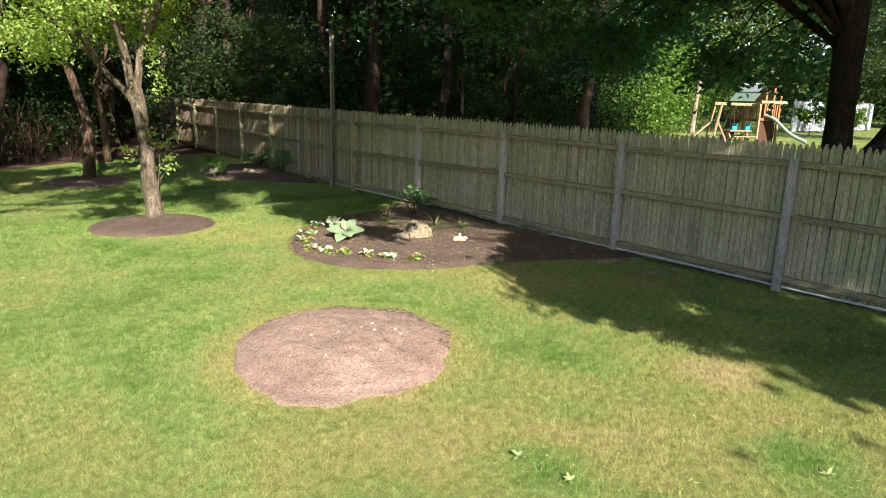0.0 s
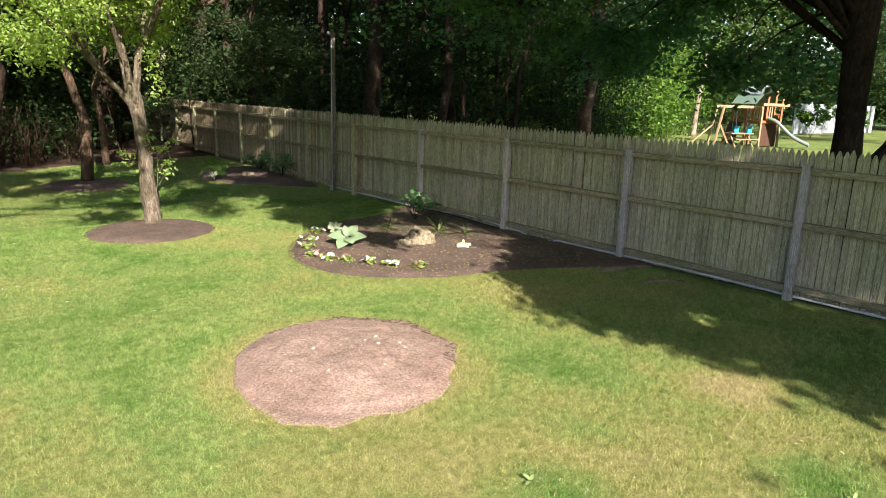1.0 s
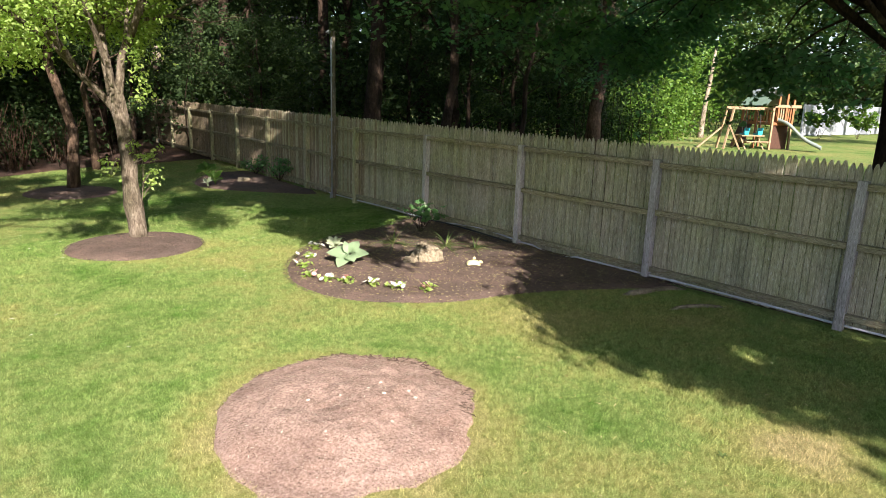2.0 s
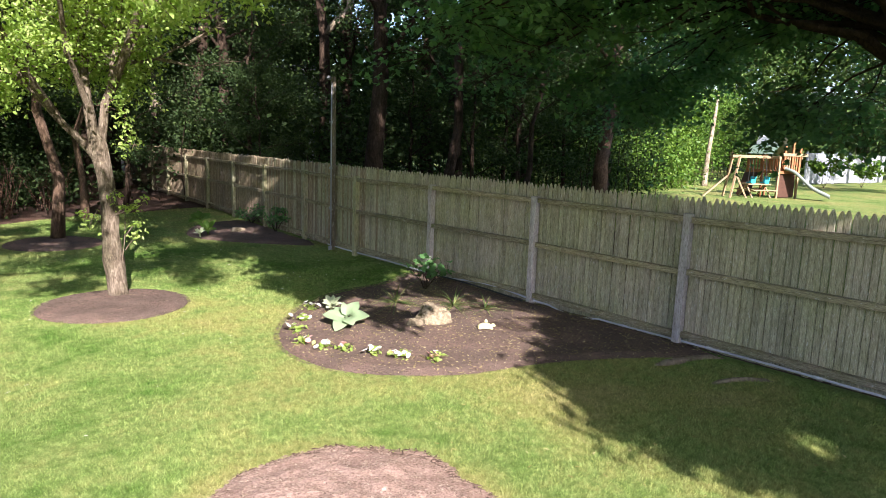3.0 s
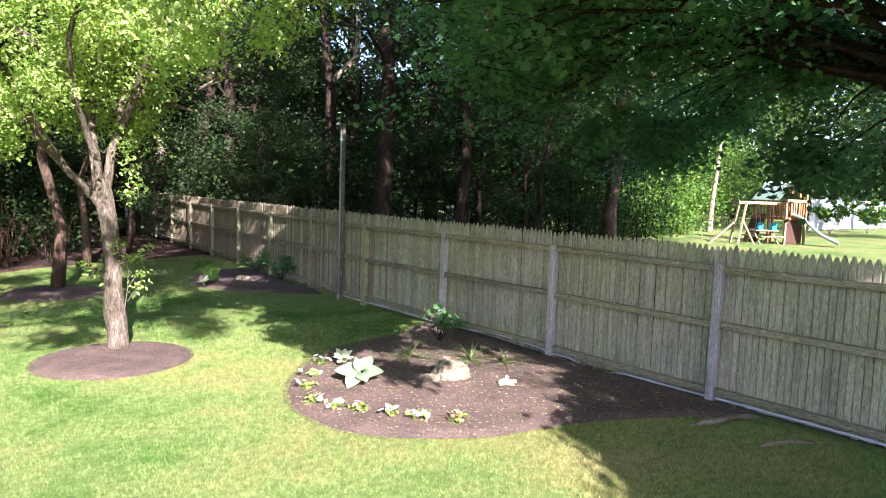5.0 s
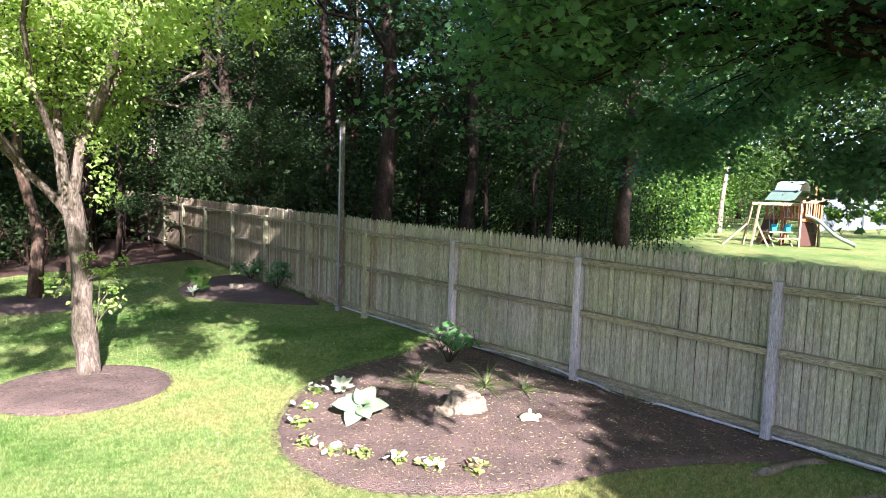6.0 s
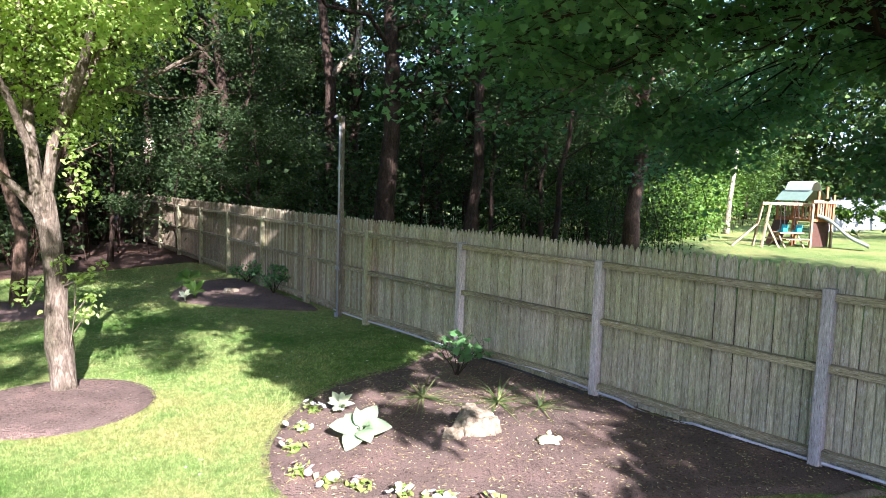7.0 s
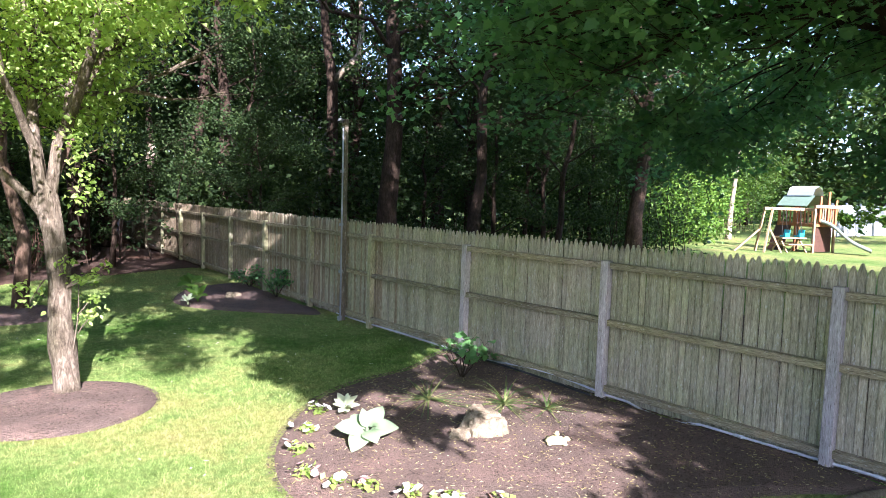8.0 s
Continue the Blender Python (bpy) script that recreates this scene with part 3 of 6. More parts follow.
def mound_height(x, y):
    d = math.hypot((x - 2.78) / 1.03, (y - 4.62) / 1.02)
    rough = 0.045 * noise.noise(Vector((x * 2.2, y * 2.2, 0))) + 0.026 * noise.noise(Vector((x * 6, y * 6, 2))) + 0.016 * noise.noise(Vector((x * 15, y * 15, 5))) + 0.006 * noise.noise(Vector((x * 34, y * 34, 7)))
    rim = 0.008 * math.exp(-((d - 0.9) / 0.06) ** 2) * (1 + noise.noise(Vector((x * 5, y * 5, 3))))
    return max(0.0, 0.15 * (1 - d ** 2.4)) + rim + rough * min(1.0, max(0.0, 1.02 - d) * 4)


def rise(x):
    """The neighbour's lawn lies a little higher."""
    k = min(1.0, max(0.0, (x - 16) / 10))
    return 0.15 * k * k * (3 - 2 * k)


gv, gf = [], []
steps = [-400, -120, -60, -30] + list(range(-16, 50, 2)) + [60, 90, 150, 400]
for gy in steps:
    for gx in steps:
        gv.append((gx, gy, rise(gx)))
gn = len(steps)
for j in range(gn - 1):
    for i in range(gn - 1):
        gf.append((j * gn + i, j * gn + i + 1, (j + 1) * gn + i + 1, (j + 1) * gn + i))
tagged(new("ground", mesh_of("ground", gv, gf, MAT["lawn"])), "mown lawn with dry yellow patches", "lawn", kind="structure")


def flat_patch(name, poly, z, mat):
    return new(name, mesh_of(name, [(x, y, z) for x, y in poly], [tuple(range(len(poly)))], mat))


tagged(flat_patch("woodland_ground", WOODS_EDGE, 0.006, MAT["litter"]), "brown leaf litter under the back trees", "ground", kind="structure")
tagged(flat_patch("woodland_ground", WOODS_EAST, 0.006, MAT["litter"]), "dark leaf litter behind the fence", "ground", kind="structure")



def rim_lift(poly, height, rim):
    """The height of a bed's surface over its outline, falling off at the rim."""
    cx, cy = np.mean([p[0] for p in poly]), np.mean([p[1] for p in poly])
    ang = np.array([math.atan2(p[1] - cy, p[0] - cx) for p in poly])
    rad = np.array([math.hypot(p[0] - cx, p[1] - cy) for p in poly])
    order = np.argsort(ang)
    ang, rad = ang[order], rad[order]

    def at(x, y):
        edge = np.interp(math.atan2(y - cy, x - cx), ang, rad, period=2 * math.pi) - math.hypot(x - cx, y - cy)
        return height * min(1.0, max(0.0, edge) / rim) ** 0.6 + 0.003

    return at


for name, loop, h, seed, count, label in (
    ("mulch_bed", BED, 0.045, 3, 17000, "dark brown bark mulch bed with curved edge"),
    ("mulch_ring", RING, 0.06, 4, 4500, "round bark mulch ring round the tree trunk"),
    ("mulch_ring", RING_FAR, 0.05, 5, 900, "round mulch ring under the far tree"),
    ("mulch_bed", BED_FAR, 0.05, 6, 3500, "dark mulch bed against the fence"),
):
    bed = tagged(sheet(name, loop, h, MAT["mulch"], 0.014, 0.2, seed), label, "mulch bed", kind="structure")
    lift = rim_lift(loop, h, 0.2)
    child("bark_chips", chips("bark_chips", loop, int(count * 1.15), 0.029, MAT["chip"], seed, lift), bed, None, "", "stuff")
bedc = chips("catkins", BED, 3200, 0.027, MAT["straw"], 21, rim_lift(BED, 0.05, 0.2))
tagged(new("fallen_catkins", bedc), "yellowish fallen catkins strewn over the mulch", "plant litter", kind="stuff")

# bare soil mound with crumbs and pebbles
mv, mf, ML = [], [], len(MOUND)
for r in range(50):
    k = r / 49
    for x, y in MOUND:
        px, py = x + (2.78 - x) * k, y + (4.62 - y) * k
        mv.append((px, py, -0.02 if r == 0 else mound_height(px, py) + 0.012))
for r in range(49):
    for i in range(ML):
        j = (i + 1) % ML
        mf.append((r * ML + i, r * ML + j, (r + 1) * ML + j, (r + 1) * ML + i))
mound = tagged(new("soil_mound", mesh_of("soil_mound", mv, mf, MAT["soil"], True)), "low round mound of bare dry brown soil in the lawn", "soil mound")
child("soil_crumbs", chips("soil_crumbs", MOUND, 12000, 0.019, MAT["crumb"], 8, lambda x, y: mound_height(x, y) + 0.012), mound, None, "", "stuff")

arc = [(x, y) for x, y in MOUND if -0.9 < math.atan2(y - 4.62, x - 2.78) < 2.0]
arc.sort(key=lambda p: math.atan2(p[1] - 4.62, p[0] - 2.78))
RIM = arc + [(2.78 + (x - 2.78) * 0.9, 4.62 + (y - 4.62) * 0.9) for x, y in reversed(arc)]
child("soil_clods", chips("soil_clods", RIM, 1300, 0.045, MAT["clod"], 12, lambda x, y: mound_height(x, y) + 0.014), mound, None, "", "stuff")
prng = np.random.default_rng(14)
for _ in range(10):
    a, r = prng.uniform(0, 6.28), prng.uniform(0.1, 0.9)
    x, y = 2.78 + r * math.cos(a), 4.72 + 0.9 * r * math.sin(a)
    bm = bmesh.new()
    bmesh.ops.create_icosphere(bm, subdivisions=2, radius=1)
    k = prng.uniform(0.01, 0.019)
    for v in bm.verts:
        q = 1 + 0.3 * noise.noise(v.co * 1.3 + Vector((a, r, 0)))
        v.co = Vector((v.co.x * k * q, v.co.y * 0.7 * k * q, v.co.z * 0.5 * k * q))
    me = bpy.data.meshes.new("pebble")
    bm.to_mesh(me)
    bm.free()
    me.materials.append(MAT["pebble"])
    pb = new("pebble", me)
    pb.matrix_world = pose(x, y, mound_height(x, y) + 0.02, 0, 0, math.degrees(a))
    tagged(pb, "small pale pebble on the bare soil", "pebble", "pebbles on the soil")


def grass():
    """Mown blades over the lawn that the camera passes, thinner far away."""
    rng = np.random.default_rng(11)
    xs, ys, hs = [], [], []
    for x0, x1, y0, y1, per in ((2.0, 8.0, -0.6, 1.0, 4500), (-3.5, 8.0, 1.0, 6.5, 6600), (-4.0, 8.0, 6.5, 12.0, 3200), (-5, 8.6, 12.0, 23.0, 700)):
        n = int((x1 - x0) * (y1 - y0) * per)
        xs.append(rng.uniform(x0, x1, n))
        ys.append(rng.uniform(y0, y1, n))
    x, y = np.concatenate(xs), np.concatenate(ys)
    away = np.hypot(x - 0.5, y - 1.0)
    keep = ~(inside(BED, x, y) | inside(RING, x, y) | inside(RING_FAR, x, y) | inside(BED_FAR, x, y) | inside([(2.78 + (a - 2.78) * 0.965, 4.62 + (b - 4.62) * 0.965) for a, b in MOUND], x, y) | inside(WOODS_EDGE, x, y))
    keep &= np.arctan2(x + 1.2, y + 1.0) > radians(-12)
    x, y, away = x[keep], y[keep], away[keep]
    n = len(x)
    h = rng.uniform(0.016, 0.04, n) * (1 + 0.5 * np.array([noise.noise(Vector((a * 2.3, b * 2.3, 4))) for a, b in zip(x, y)]))
    wd = 0.0007 + 0.00015 * away
    a = rng.uniform(0, 2 * math.pi, n)
    t = rng.uniform(0, 2 * math.pi, n)
    ln = h * rng.uniform(0.2, 1.4, n)
    z0 = np.zeros(n)
    A = np.stack([x - np.cos(a) * wd, y - np.sin(a) * wd, z0], 1)
    B = np.stack([x + np.cos(a) * wd, y + np.sin(a) * wd, z0], 1)
    C = np.stack([x + np.cos(t) * ln, y + np.sin(t) * ln, h], 1)
    return mesh_of("grass", np.stack([A, B, C], 1).reshape(-1, 3), np.arange(n * 3).reshape(n, 3), MAT["blade"])


tagged(new("grass", grass()), "short mown grass blades, green with straw-coloured patches", "grass", kind="stuff")

LAWN_RIGHT = [(2.2, 0.5), (8.0, 0.5), (8.0, 5.3), (5.2, 5.9), (3.9, 5.6), (4.0, 4.0), (2.4, 3.2)]
tagged(new("fallen_catkins", chips("lawn_bits", LAWN_RIGHT, 420, 0.03, MAT["straw"], 31, lambda x, y: 0.026)), "small yellow catkins and leaf bits on the grass", "plant litter", kind="stuff")
LAWN_FAR = [(-1.0, 7.0), (3.5, 6.5), (4.0, 9.5), (8.0, 11.0), (8.0, 14.0), (4.5, 15.5), (-2.0, 14.0)]
tagged(new("fallen_petals", chips("lawn_petals", LAWN_FAR, 130, 0.034, MAT["petal_white"], 32, lambda x, y: 0.03)), "scattered pale petals on the grass", "plant litter", kind="stuff")

# ---- fence ----
POST_Y = [3.09 + 2.425 * k for k in range(-4, 14)]


def fence_line(y):
    """The fence runs straight, then leans slightly outward past the fifth post."""
    return 8.195 + (0 if y < 12.85 else 0.066 * (y - 12.85))


def picket_mesh(h, w=0.0698):
    b = Build()
    x, t = w / 2, 0.009
    prof = [(-x, 0), (x, 0), (x, h - 0.085), (x * 0.92, h - 0.065), (x * 0.3, h - 0.006), (0, h), (-x * 0.3, h - 0.006), (-x * 0.92, h - 0.065), (-x, h - 0.085)]
    k = len(prof)
    ease = 1 - 0.0075 / x
    vs = [(-t, a * ease, z - (0.004 if z > 0.1 else 0)) for a, z in prof] + [(-t + 0.008, a, z) for a, z in prof] + [(t, a, z) for a, z in prof]
    fs = [tuple(reversed(range(k))), tuple(range(2 * k, 3 * k))] + [(q * k + i, q * k + (i + 1) % k, q * k + k + (i + 1) % k, q * k + k + i) for q in (0, 1) for i in range(k)]
    b.add(vs, fs)
    return b.mesh("picket", MAT["picket"])


fence = thing("fence", (8.15, 12.85, 0), "weathered grey-green wooden picket fence with three rails", "fence", kind="structure")
inv = Matrix.Translation((-8.15, -12.85, 0))
frng = np.random.default_rng(5)
posts = {}
for i, y in enumerate(POST_Y):
    x = fence_line(y)
    key = "post_green" if i in (8, 9) or y > 15.0 else "post"
    if key not in posts:
        posts[key] = Build().box((0.1, 0.1, 1.72), Matrix.Translation((0, 0, 0.77)), 0.008).mesh("post", MAT[key])
    child("post", posts[key], fence, inv @ pose(x - 0.095, y, 0, frng.uniform(-0.5, 0.5), frng.uniform(-0.4, 0.7), frng.uniform(-4, 4)))
for i in range(len(POST_Y) - 1):
    y0, y1 = POST_Y[i], POST_Y[i + 1]
    for z in (1.565, 0.92, 0.15):
        dz = frng.uniform(-0.012, 0.012, 2)
        a = Vector((fence_line(y0) - 0.0725, y0 + 0.04, z + dz[0]))
        b = Vector((fence_line(y1) - 0.0725, y1 - 0.04, z + dz[1]))
        rail = Build().beam(a, b, 0.085, 0.07, 0.004).mesh("rail", MAT["rail"])
        child("rail", rail, fence, inv)
kinds = [picket_mesh(h) for h in (1.785, 1.795, 1.805, 1.815)]
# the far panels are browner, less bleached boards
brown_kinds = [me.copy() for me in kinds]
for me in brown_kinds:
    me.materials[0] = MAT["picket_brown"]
far_pickets = Build()
y = POST_Y[0]
while y < POST_Y[-1]:
    x = fence_line(y)
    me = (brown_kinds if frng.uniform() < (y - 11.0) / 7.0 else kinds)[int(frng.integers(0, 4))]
    m = inv @ pose(x - 0.02 + frng.uniform(-0.0025, 0.0025), y + (frng.uniform(-0.003, 0.003) if frng.uniform() < 0.2 else 0.0), 0.025 + frng.uniform(-0.008, 0.008), frng.uniform(-0.25, 0.25), frng.uniform(-0.2, 0.2), frng.uniform(-1.5, 1.5))
    if 1.4 < y < 23.4:
        child("picket", me, fence, m)
    else:
        far_pickets.add([m @ v.co for v in me.vertices], [tuple(p.vertices) for p in me.polygons])
    y += 0.0735
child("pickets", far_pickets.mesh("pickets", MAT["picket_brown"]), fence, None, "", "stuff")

# tall post with conduit and a small floodlight
px, py = 8.08, 13.66
pole = thing("light_pole", (px, py, 0), "tall square wooden post with grey conduit and small lamp", "pole")
child("post", Build().box((0.085, 0.085, 3.65), Matrix.Translation((0, 0, 1.8)), 0.008).mesh("post", MAT["pole"]), pole)
pipe = child("conduit", Build().tube([(-0.06, -0.03, 0.02), (-0.06, -0.03, 3.5)], 0.015, 8).mesh("conduit", MAT["conduit"], True), pole, None, "grey plastic conduit")
for z in (0.9, 1.75, 2.7):
    child("clip", Build().box((0.05, 0.07, 0.05), Matrix.Translation((-0.07, -0.03, z)), 0.006).mesh("clip", MAT["white"]), pipe)
child("junction_box", Build().box((0.06, 0.065, 0.08), Matrix.Translation((-0.075, -0.03, 0.045)), 0.01).mesh("junction_box", MAT["conduit"]), pole)
lampb = Build().box((0.07, 0.09, 0.06), pose(-0.09, 0.02, 3.6, 0, 25, 0), 0.01).mesh("lamp_head", MAT["fitting"])
head = child("lamp_head", lampb, pole, None, "small pale lamp head")
child("lens", Build().box((0.015, 0.07, 0.045), pose(-0.128, 0.02, 3.582, 0, 25, 0), 0.004).mesh("lens", MAT["glass"]), head, None, "dark glass lens")

# conduit and hose along the foot of the fence
pts = []
for y in np.arange(1.0, 14.1, 0.15):
    arc = max(0.0, math.sin((y - 7.9) / 1.9 * math.pi)) if 7.9 < y < 9.8 else 0.0
    sunk = 0.06 * max(0.0, math.sin((y - 6.7) / 0.9 * math.pi)) if 6.7 < y < 7.6 else 0.0
    pts.append((fence_line(y) - 0.075 - 0.03 * arc, y, 0.062 + 0.008 * math.sin(y * 1.7) + 0.07 * arc - sunk))
tagged(new("conduit_pipe", Build().tube(pts, 0.013, 8).mesh("conduit_pipe", MAT["pipe"], True)), "grey plastic conduit along the foot of the fence", "conduit")
for y in (2.2, 3.9, 5.1, 6.3, 10.4, 12.0):
    tagged(new("pipe_coupling", Build().tube([(fence_line(y) - 0.075, y - 0.04, 0.062 + 0.008 * math.sin(y * 1.7)), (fence_line(y) - 0.075, y + 0.04, 0.062 + 0.008 * math.sin(y * 1.7))], 0.018, 8).mesh("pipe_coupling", MAT["pipe"], True)), "grey plastic coupling on the conduit by the fence", "coupling", "couplings of the conduit")
pts = [(fence_line(y) - 0.2 - 0.05 * math.sin((y - 8) * 1.1), y, 0.06 + 0.05 * math.sin((y - 8.1) * 1.2)) for y in np.arange(8.0, 10.9, 0.15)]
tagged(new("hose", Build().tube(pts, 0.014, 6).mesh("hose", MAT["hose"], True)), "thin black hose lying over the mulch by the fence", "hose")

# ---- the apple tree ----


def apple_tree():
    rng = np.random.default_rng(2)
    ob = thing("apple_tree", (3.22, 11.46, 0), "small fruit tree with grey-brown bark and bright green leaves", "tree")
    inv = Matrix.Translation((-3.22, -11.46, 0))
    wood = Build()
    trunk = [(3.25, 11.47, -0.05), (3.25, 11.48, 0.1), (3.24, 11.49, 0.34), (3.21, 11.5, 0.56), (3.2, 11.5, 0.68), (3.19, 11.51, 0.92), (3.2, 11.52, 1.28), (3.16, 11.53, 1.77), (3.1, 11.54, 2.15), (3.07, 11.55, 2.36)]
    wood.tube(trunk, [0.17, 0.14, 0.13, 0.142, 0.128, 0.114, 0.11, 0.105, 0.12, 0.08], 18, True, 0.085, rng)
    spots = []
    mains = [
        ([(3.1, 11.55, 1.95), (3.05, 11.57, 2.3), (3.0, 11.65, 2.84), (3.0, 11.7, 3.15), (2.97, 11.8, 3.63), (2.95, 11.9, 5.2), (2.8, 12.0, 6.4)], 0.088),
        ([(3.12, 11.54, 1.9), (3.13, 11.52, 2.2), (3.17, 11.5, 2.5), (3.19, 11.49, 2.73), (3.28, 11.47, 2.98), (3.31, 11.48, 3.26), (3.36, 11.47, 3.5), (3.41, 11.44, 3.86), (3.46, 11.4, 4.3), (3.8, 11.0, 5.2), (4.1, 10.5, 6.0)], 0.072),
        ([(3.27, 11.47, 2.95), (3.43, 11.42, 3.23), (3.49, 11.38, 3.44), (3.62, 11.3, 3.73), (3.74, 11.2, 3.89), (3.88, 11.1, 4.09), (4.0, 10.6, 4.8), (4.0, 9.8, 5.6)], 0.05),
        ([(3.12, 11.55, 1.9), (3.02, 11.55, 2.06), (2.87, 11.52, 2.24), (2.68, 11.48, 2.42), (2.25, 11.3, 2.91), (1.9, 11.0, 3.45), (1.3, 10.5, 4.2), (0.6, 10.0, 4.8)], 0.066),
        ([(3.1, 11.54, 1.95), (3.05, 11.52, 2.28), (2.99, 11.45, 2.66), (2.9, 11.38, 2.86), (2.79, 11.2, 3.1), (2.66, 11.0, 3.32), (2.5, 10.4, 3.9), (2.5, 9.6, 4.4), (2.6, 8.4, 4.5), (2.8, 7.2, 4.1)], 0.058),
        ([(3.27, 11.44, 2.9), (3.4, 10.9, 3.6), (3.4, 10.0, 4.3), (3.3, 8.8, 4.7), (3.4, 7.4, 4.4), (3.5, 6.3, 4.0)], 0.06),
        ([(2.6, 11.5, 2.55), (2.2, 10.9, 3.0), (1.8, 10.0, 3.5), (1.5, 8.9, 3.8), (1.5, 7.8, 3.7)], 0.055),
        ([(3.02, 11.75, 3.6), (2.4, 12.3, 4.2), (1.7, 13.0, 4.7), (1.0, 13.6, 5.2)], 0.06),
        ([(3.03, 11.78, 3.9), (3.6, 12.4, 4.5), (4.2, 13.1, 5.2)], 0.055),
        ([(3.03, 11.78, 4.0), (3.8, 11.8, 5.2), (4.8, 11.6, 6.0), (5.6, 11.8, 6.4)], 0.05),
        ([(4.0, 9.8, 5.6), (4.8, 9.6, 6.2), (5.5, 9.4, 6.6)], 0.04),
        ([(4.2, 13.1, 5.2), (5.0, 13.6, 5.8), (5.8, 14.0, 6.2)], 0.04),
        # limbs reaching left out of view, added to shade the lawn behind
        ([(1.3, 10.5, 4.2), (0.2, 9.8, 4.6), (-1.0, 9.0, 4.8), (-2.0, 8.2, 4.8)], 0.04),
        ([(0.6, 10.0, 4.8), (-0.4, 10.8, 5.2), (-1.6, 11.2, 5.4)], 0.035),
        ([(1.0, 13.6, 5.2), (0.0, 13.0, 5.6), (-1.0, 12.2, 5.6)], 0.03),
        ([(2.25, 11.3, 2.91), (1.5, 10.4, 3.3), (0.9, 9.5, 3.6), (0.5, 8.6, 3.7)], 0.04),
    ]
    for line, r in mains:
        n = len(line)
        wood.tube(line, [r * (1 - 0.75 * i / (n - 1)) for i in range(n)], 8, False, 0.06, rng)
        leafy = [p for p in line if p[2] > 2.95]
        spots += twigs(rng, wood, leafy, 0.016, 2 if line[-1][1] < 9.0 else 15, 1.15, 0.1)
    inner = []
    for line, r in mains[:5]:
        inner += twigs(rng, wood, [p for p in line if 2.8 < p[2] < 4.6], 0.01, 10, 0.8, 0.1)
    near = []
    for end in ((4.16, 8.19, 4.10), (3.88, 8.40, 3.82), (3.60, 8.61, 3.54), (3.39, 9.24, 3.61), (2.48, 6.72, 3.33), (3.18, 7.56, 4.24), (2.00, 9.40, 2.70), (4.72, 9.10, 4.24), (1.00, 9.00, 2.95), (1.20, 9.60, 2.70), (0.70, 10.00, 2.75), (1.60, 10.20, 2.65), (0.30, 9.00, 3.20), (1.40, 8.20, 3.20), (2.00, 10.60, 3.30), (1.70, 10.80, 2.50), (2.60, 10.80, 3.90), (4.58, 7.98, 4.31), (5.00, 8.54, 4.38), (4.30, 8.96, 3.96), (1.20, 11.00, 2.70), (1.80, 11.00, 3.00), (0.60, 10.80, 3.20), (3.00, 10.70, 4.20), (2.30, 10.40, 4.20), (3.70, 10.60, 4.40), (3.2, 9.4, 3.6), (3.6, 9.6, 3.75), (3.9, 10.2, 3.8)):
        reach = 1.5 if end[1] < 9.6 else 0.6
        line = bend(rng, (end[0] * 0.75 + 0.75, end[1] + reach, end[2] + 0.4 * reach), end, 5, 0.12, 0.05)
        wood.tube(line, [0.016, 0.013, 0.01, 0.007, 0.004], 4, False)
        near += line[1:] + twigs(rng, wood, line, 0.006, 5, 0.35, -0.1)
    for end in ((2.1, 4.75, 4.25), (2.4, 5.2, 4.2), (2.35, 5.75, 4.2), (2.6, 6.4, 4.4)):
        line = bend(rng, (2.5, 9.2, 4.4), end, 6, 0.1, 0.04)
        wood.tube(line, [0.022, 0.018, 0.014, 0.01, 0.007, 0.004], 4, False)
        near += line[4:] * 2 + twigs(rng, wood, line[4:], 0.006, 7, 0.32, 0.0)
    back = []
    for end in ((2.4, 12.6, 3.0), (3.0, 12.8, 2.9), (3.6, 12.6, 3.1), (3.9, 12.2, 2.9), (2.0, 12.2, 2.8), (4.2, 12.6, 3.4), (3.4, 13.0, 3.5), (2.6, 12.2, 3.5), (3.8, 12.3, 3.6), (1.6, 12.0, 3.3), (4.4, 12.2, 3.9)):
        line = bend(rng, (3.0, 11.75, 3.3), end, 5, 0.12, 0.05)
        wood.tube(line, [0.016, 0.013, 0.01, 0.007, 0.004], 4, False)
        back += line[2:] + twigs(rng, wood, line[1:], 0.006, 7, 0.45, 0.0)
    # bare shoots with few leaves
    for line in ([(3.49, 11.4, 3.3), (3.72, 11.46, 3.34), (3.93, 11.5, 3.41), (4.17, 11.5, 3.57), (4.47, 11.5, 3.73), (4.83, 11.5, 3.9)], [(3.9, 11.5, 3.4), (4.1, 11.42, 3.37), (4.35, 11.4, 3.34), (4.6, 11.35, 3.37), (4.85, 11.3, 3.46)], [(3.62, 11.3, 3.7), (3.78, 11.36, 3.8), (3.9, 11.4, 3.95), (4.2, 11.4, 4.2)], [(4.3, 11.5, 3.64), (4.6, 11.3, 3.85), (4.9, 11.0, 4.1)]):
        n = len(line)
        wood.tube(line, [0.03 * (1 - 0.85 * i / (n - 1)) for i in range(n)], 5, False)
        twigs(rng, wood, line, 0.006, 8, 0.5, 0.0)
    low = []
    for a, b in (((3.24, 11.42, 1.2), (3.6, 11.36, 1.42)), ((3.24, 11.42, 1.2), (3.5, 11.34, 1.3)), ((3.3, 11.4, 0.52), (3.35, 11.36, 1.32)), ((3.34, 11.37, 0.9), (3.5, 11.35, 1.08)), ((3.34, 11.37, 0.7), (3.48, 11.34, 0.9)), ((3.14, 11.42, 1.45), (3.24, 11.36, 1.5)), ((3.06, 11.5, 1.1), (2.82, 11.42, 1.24)), ((3.06, 11.5, 1.3), (2.9, 11.42, 1.05))):
        line = bend(rng, a, b, 4, 0.08)
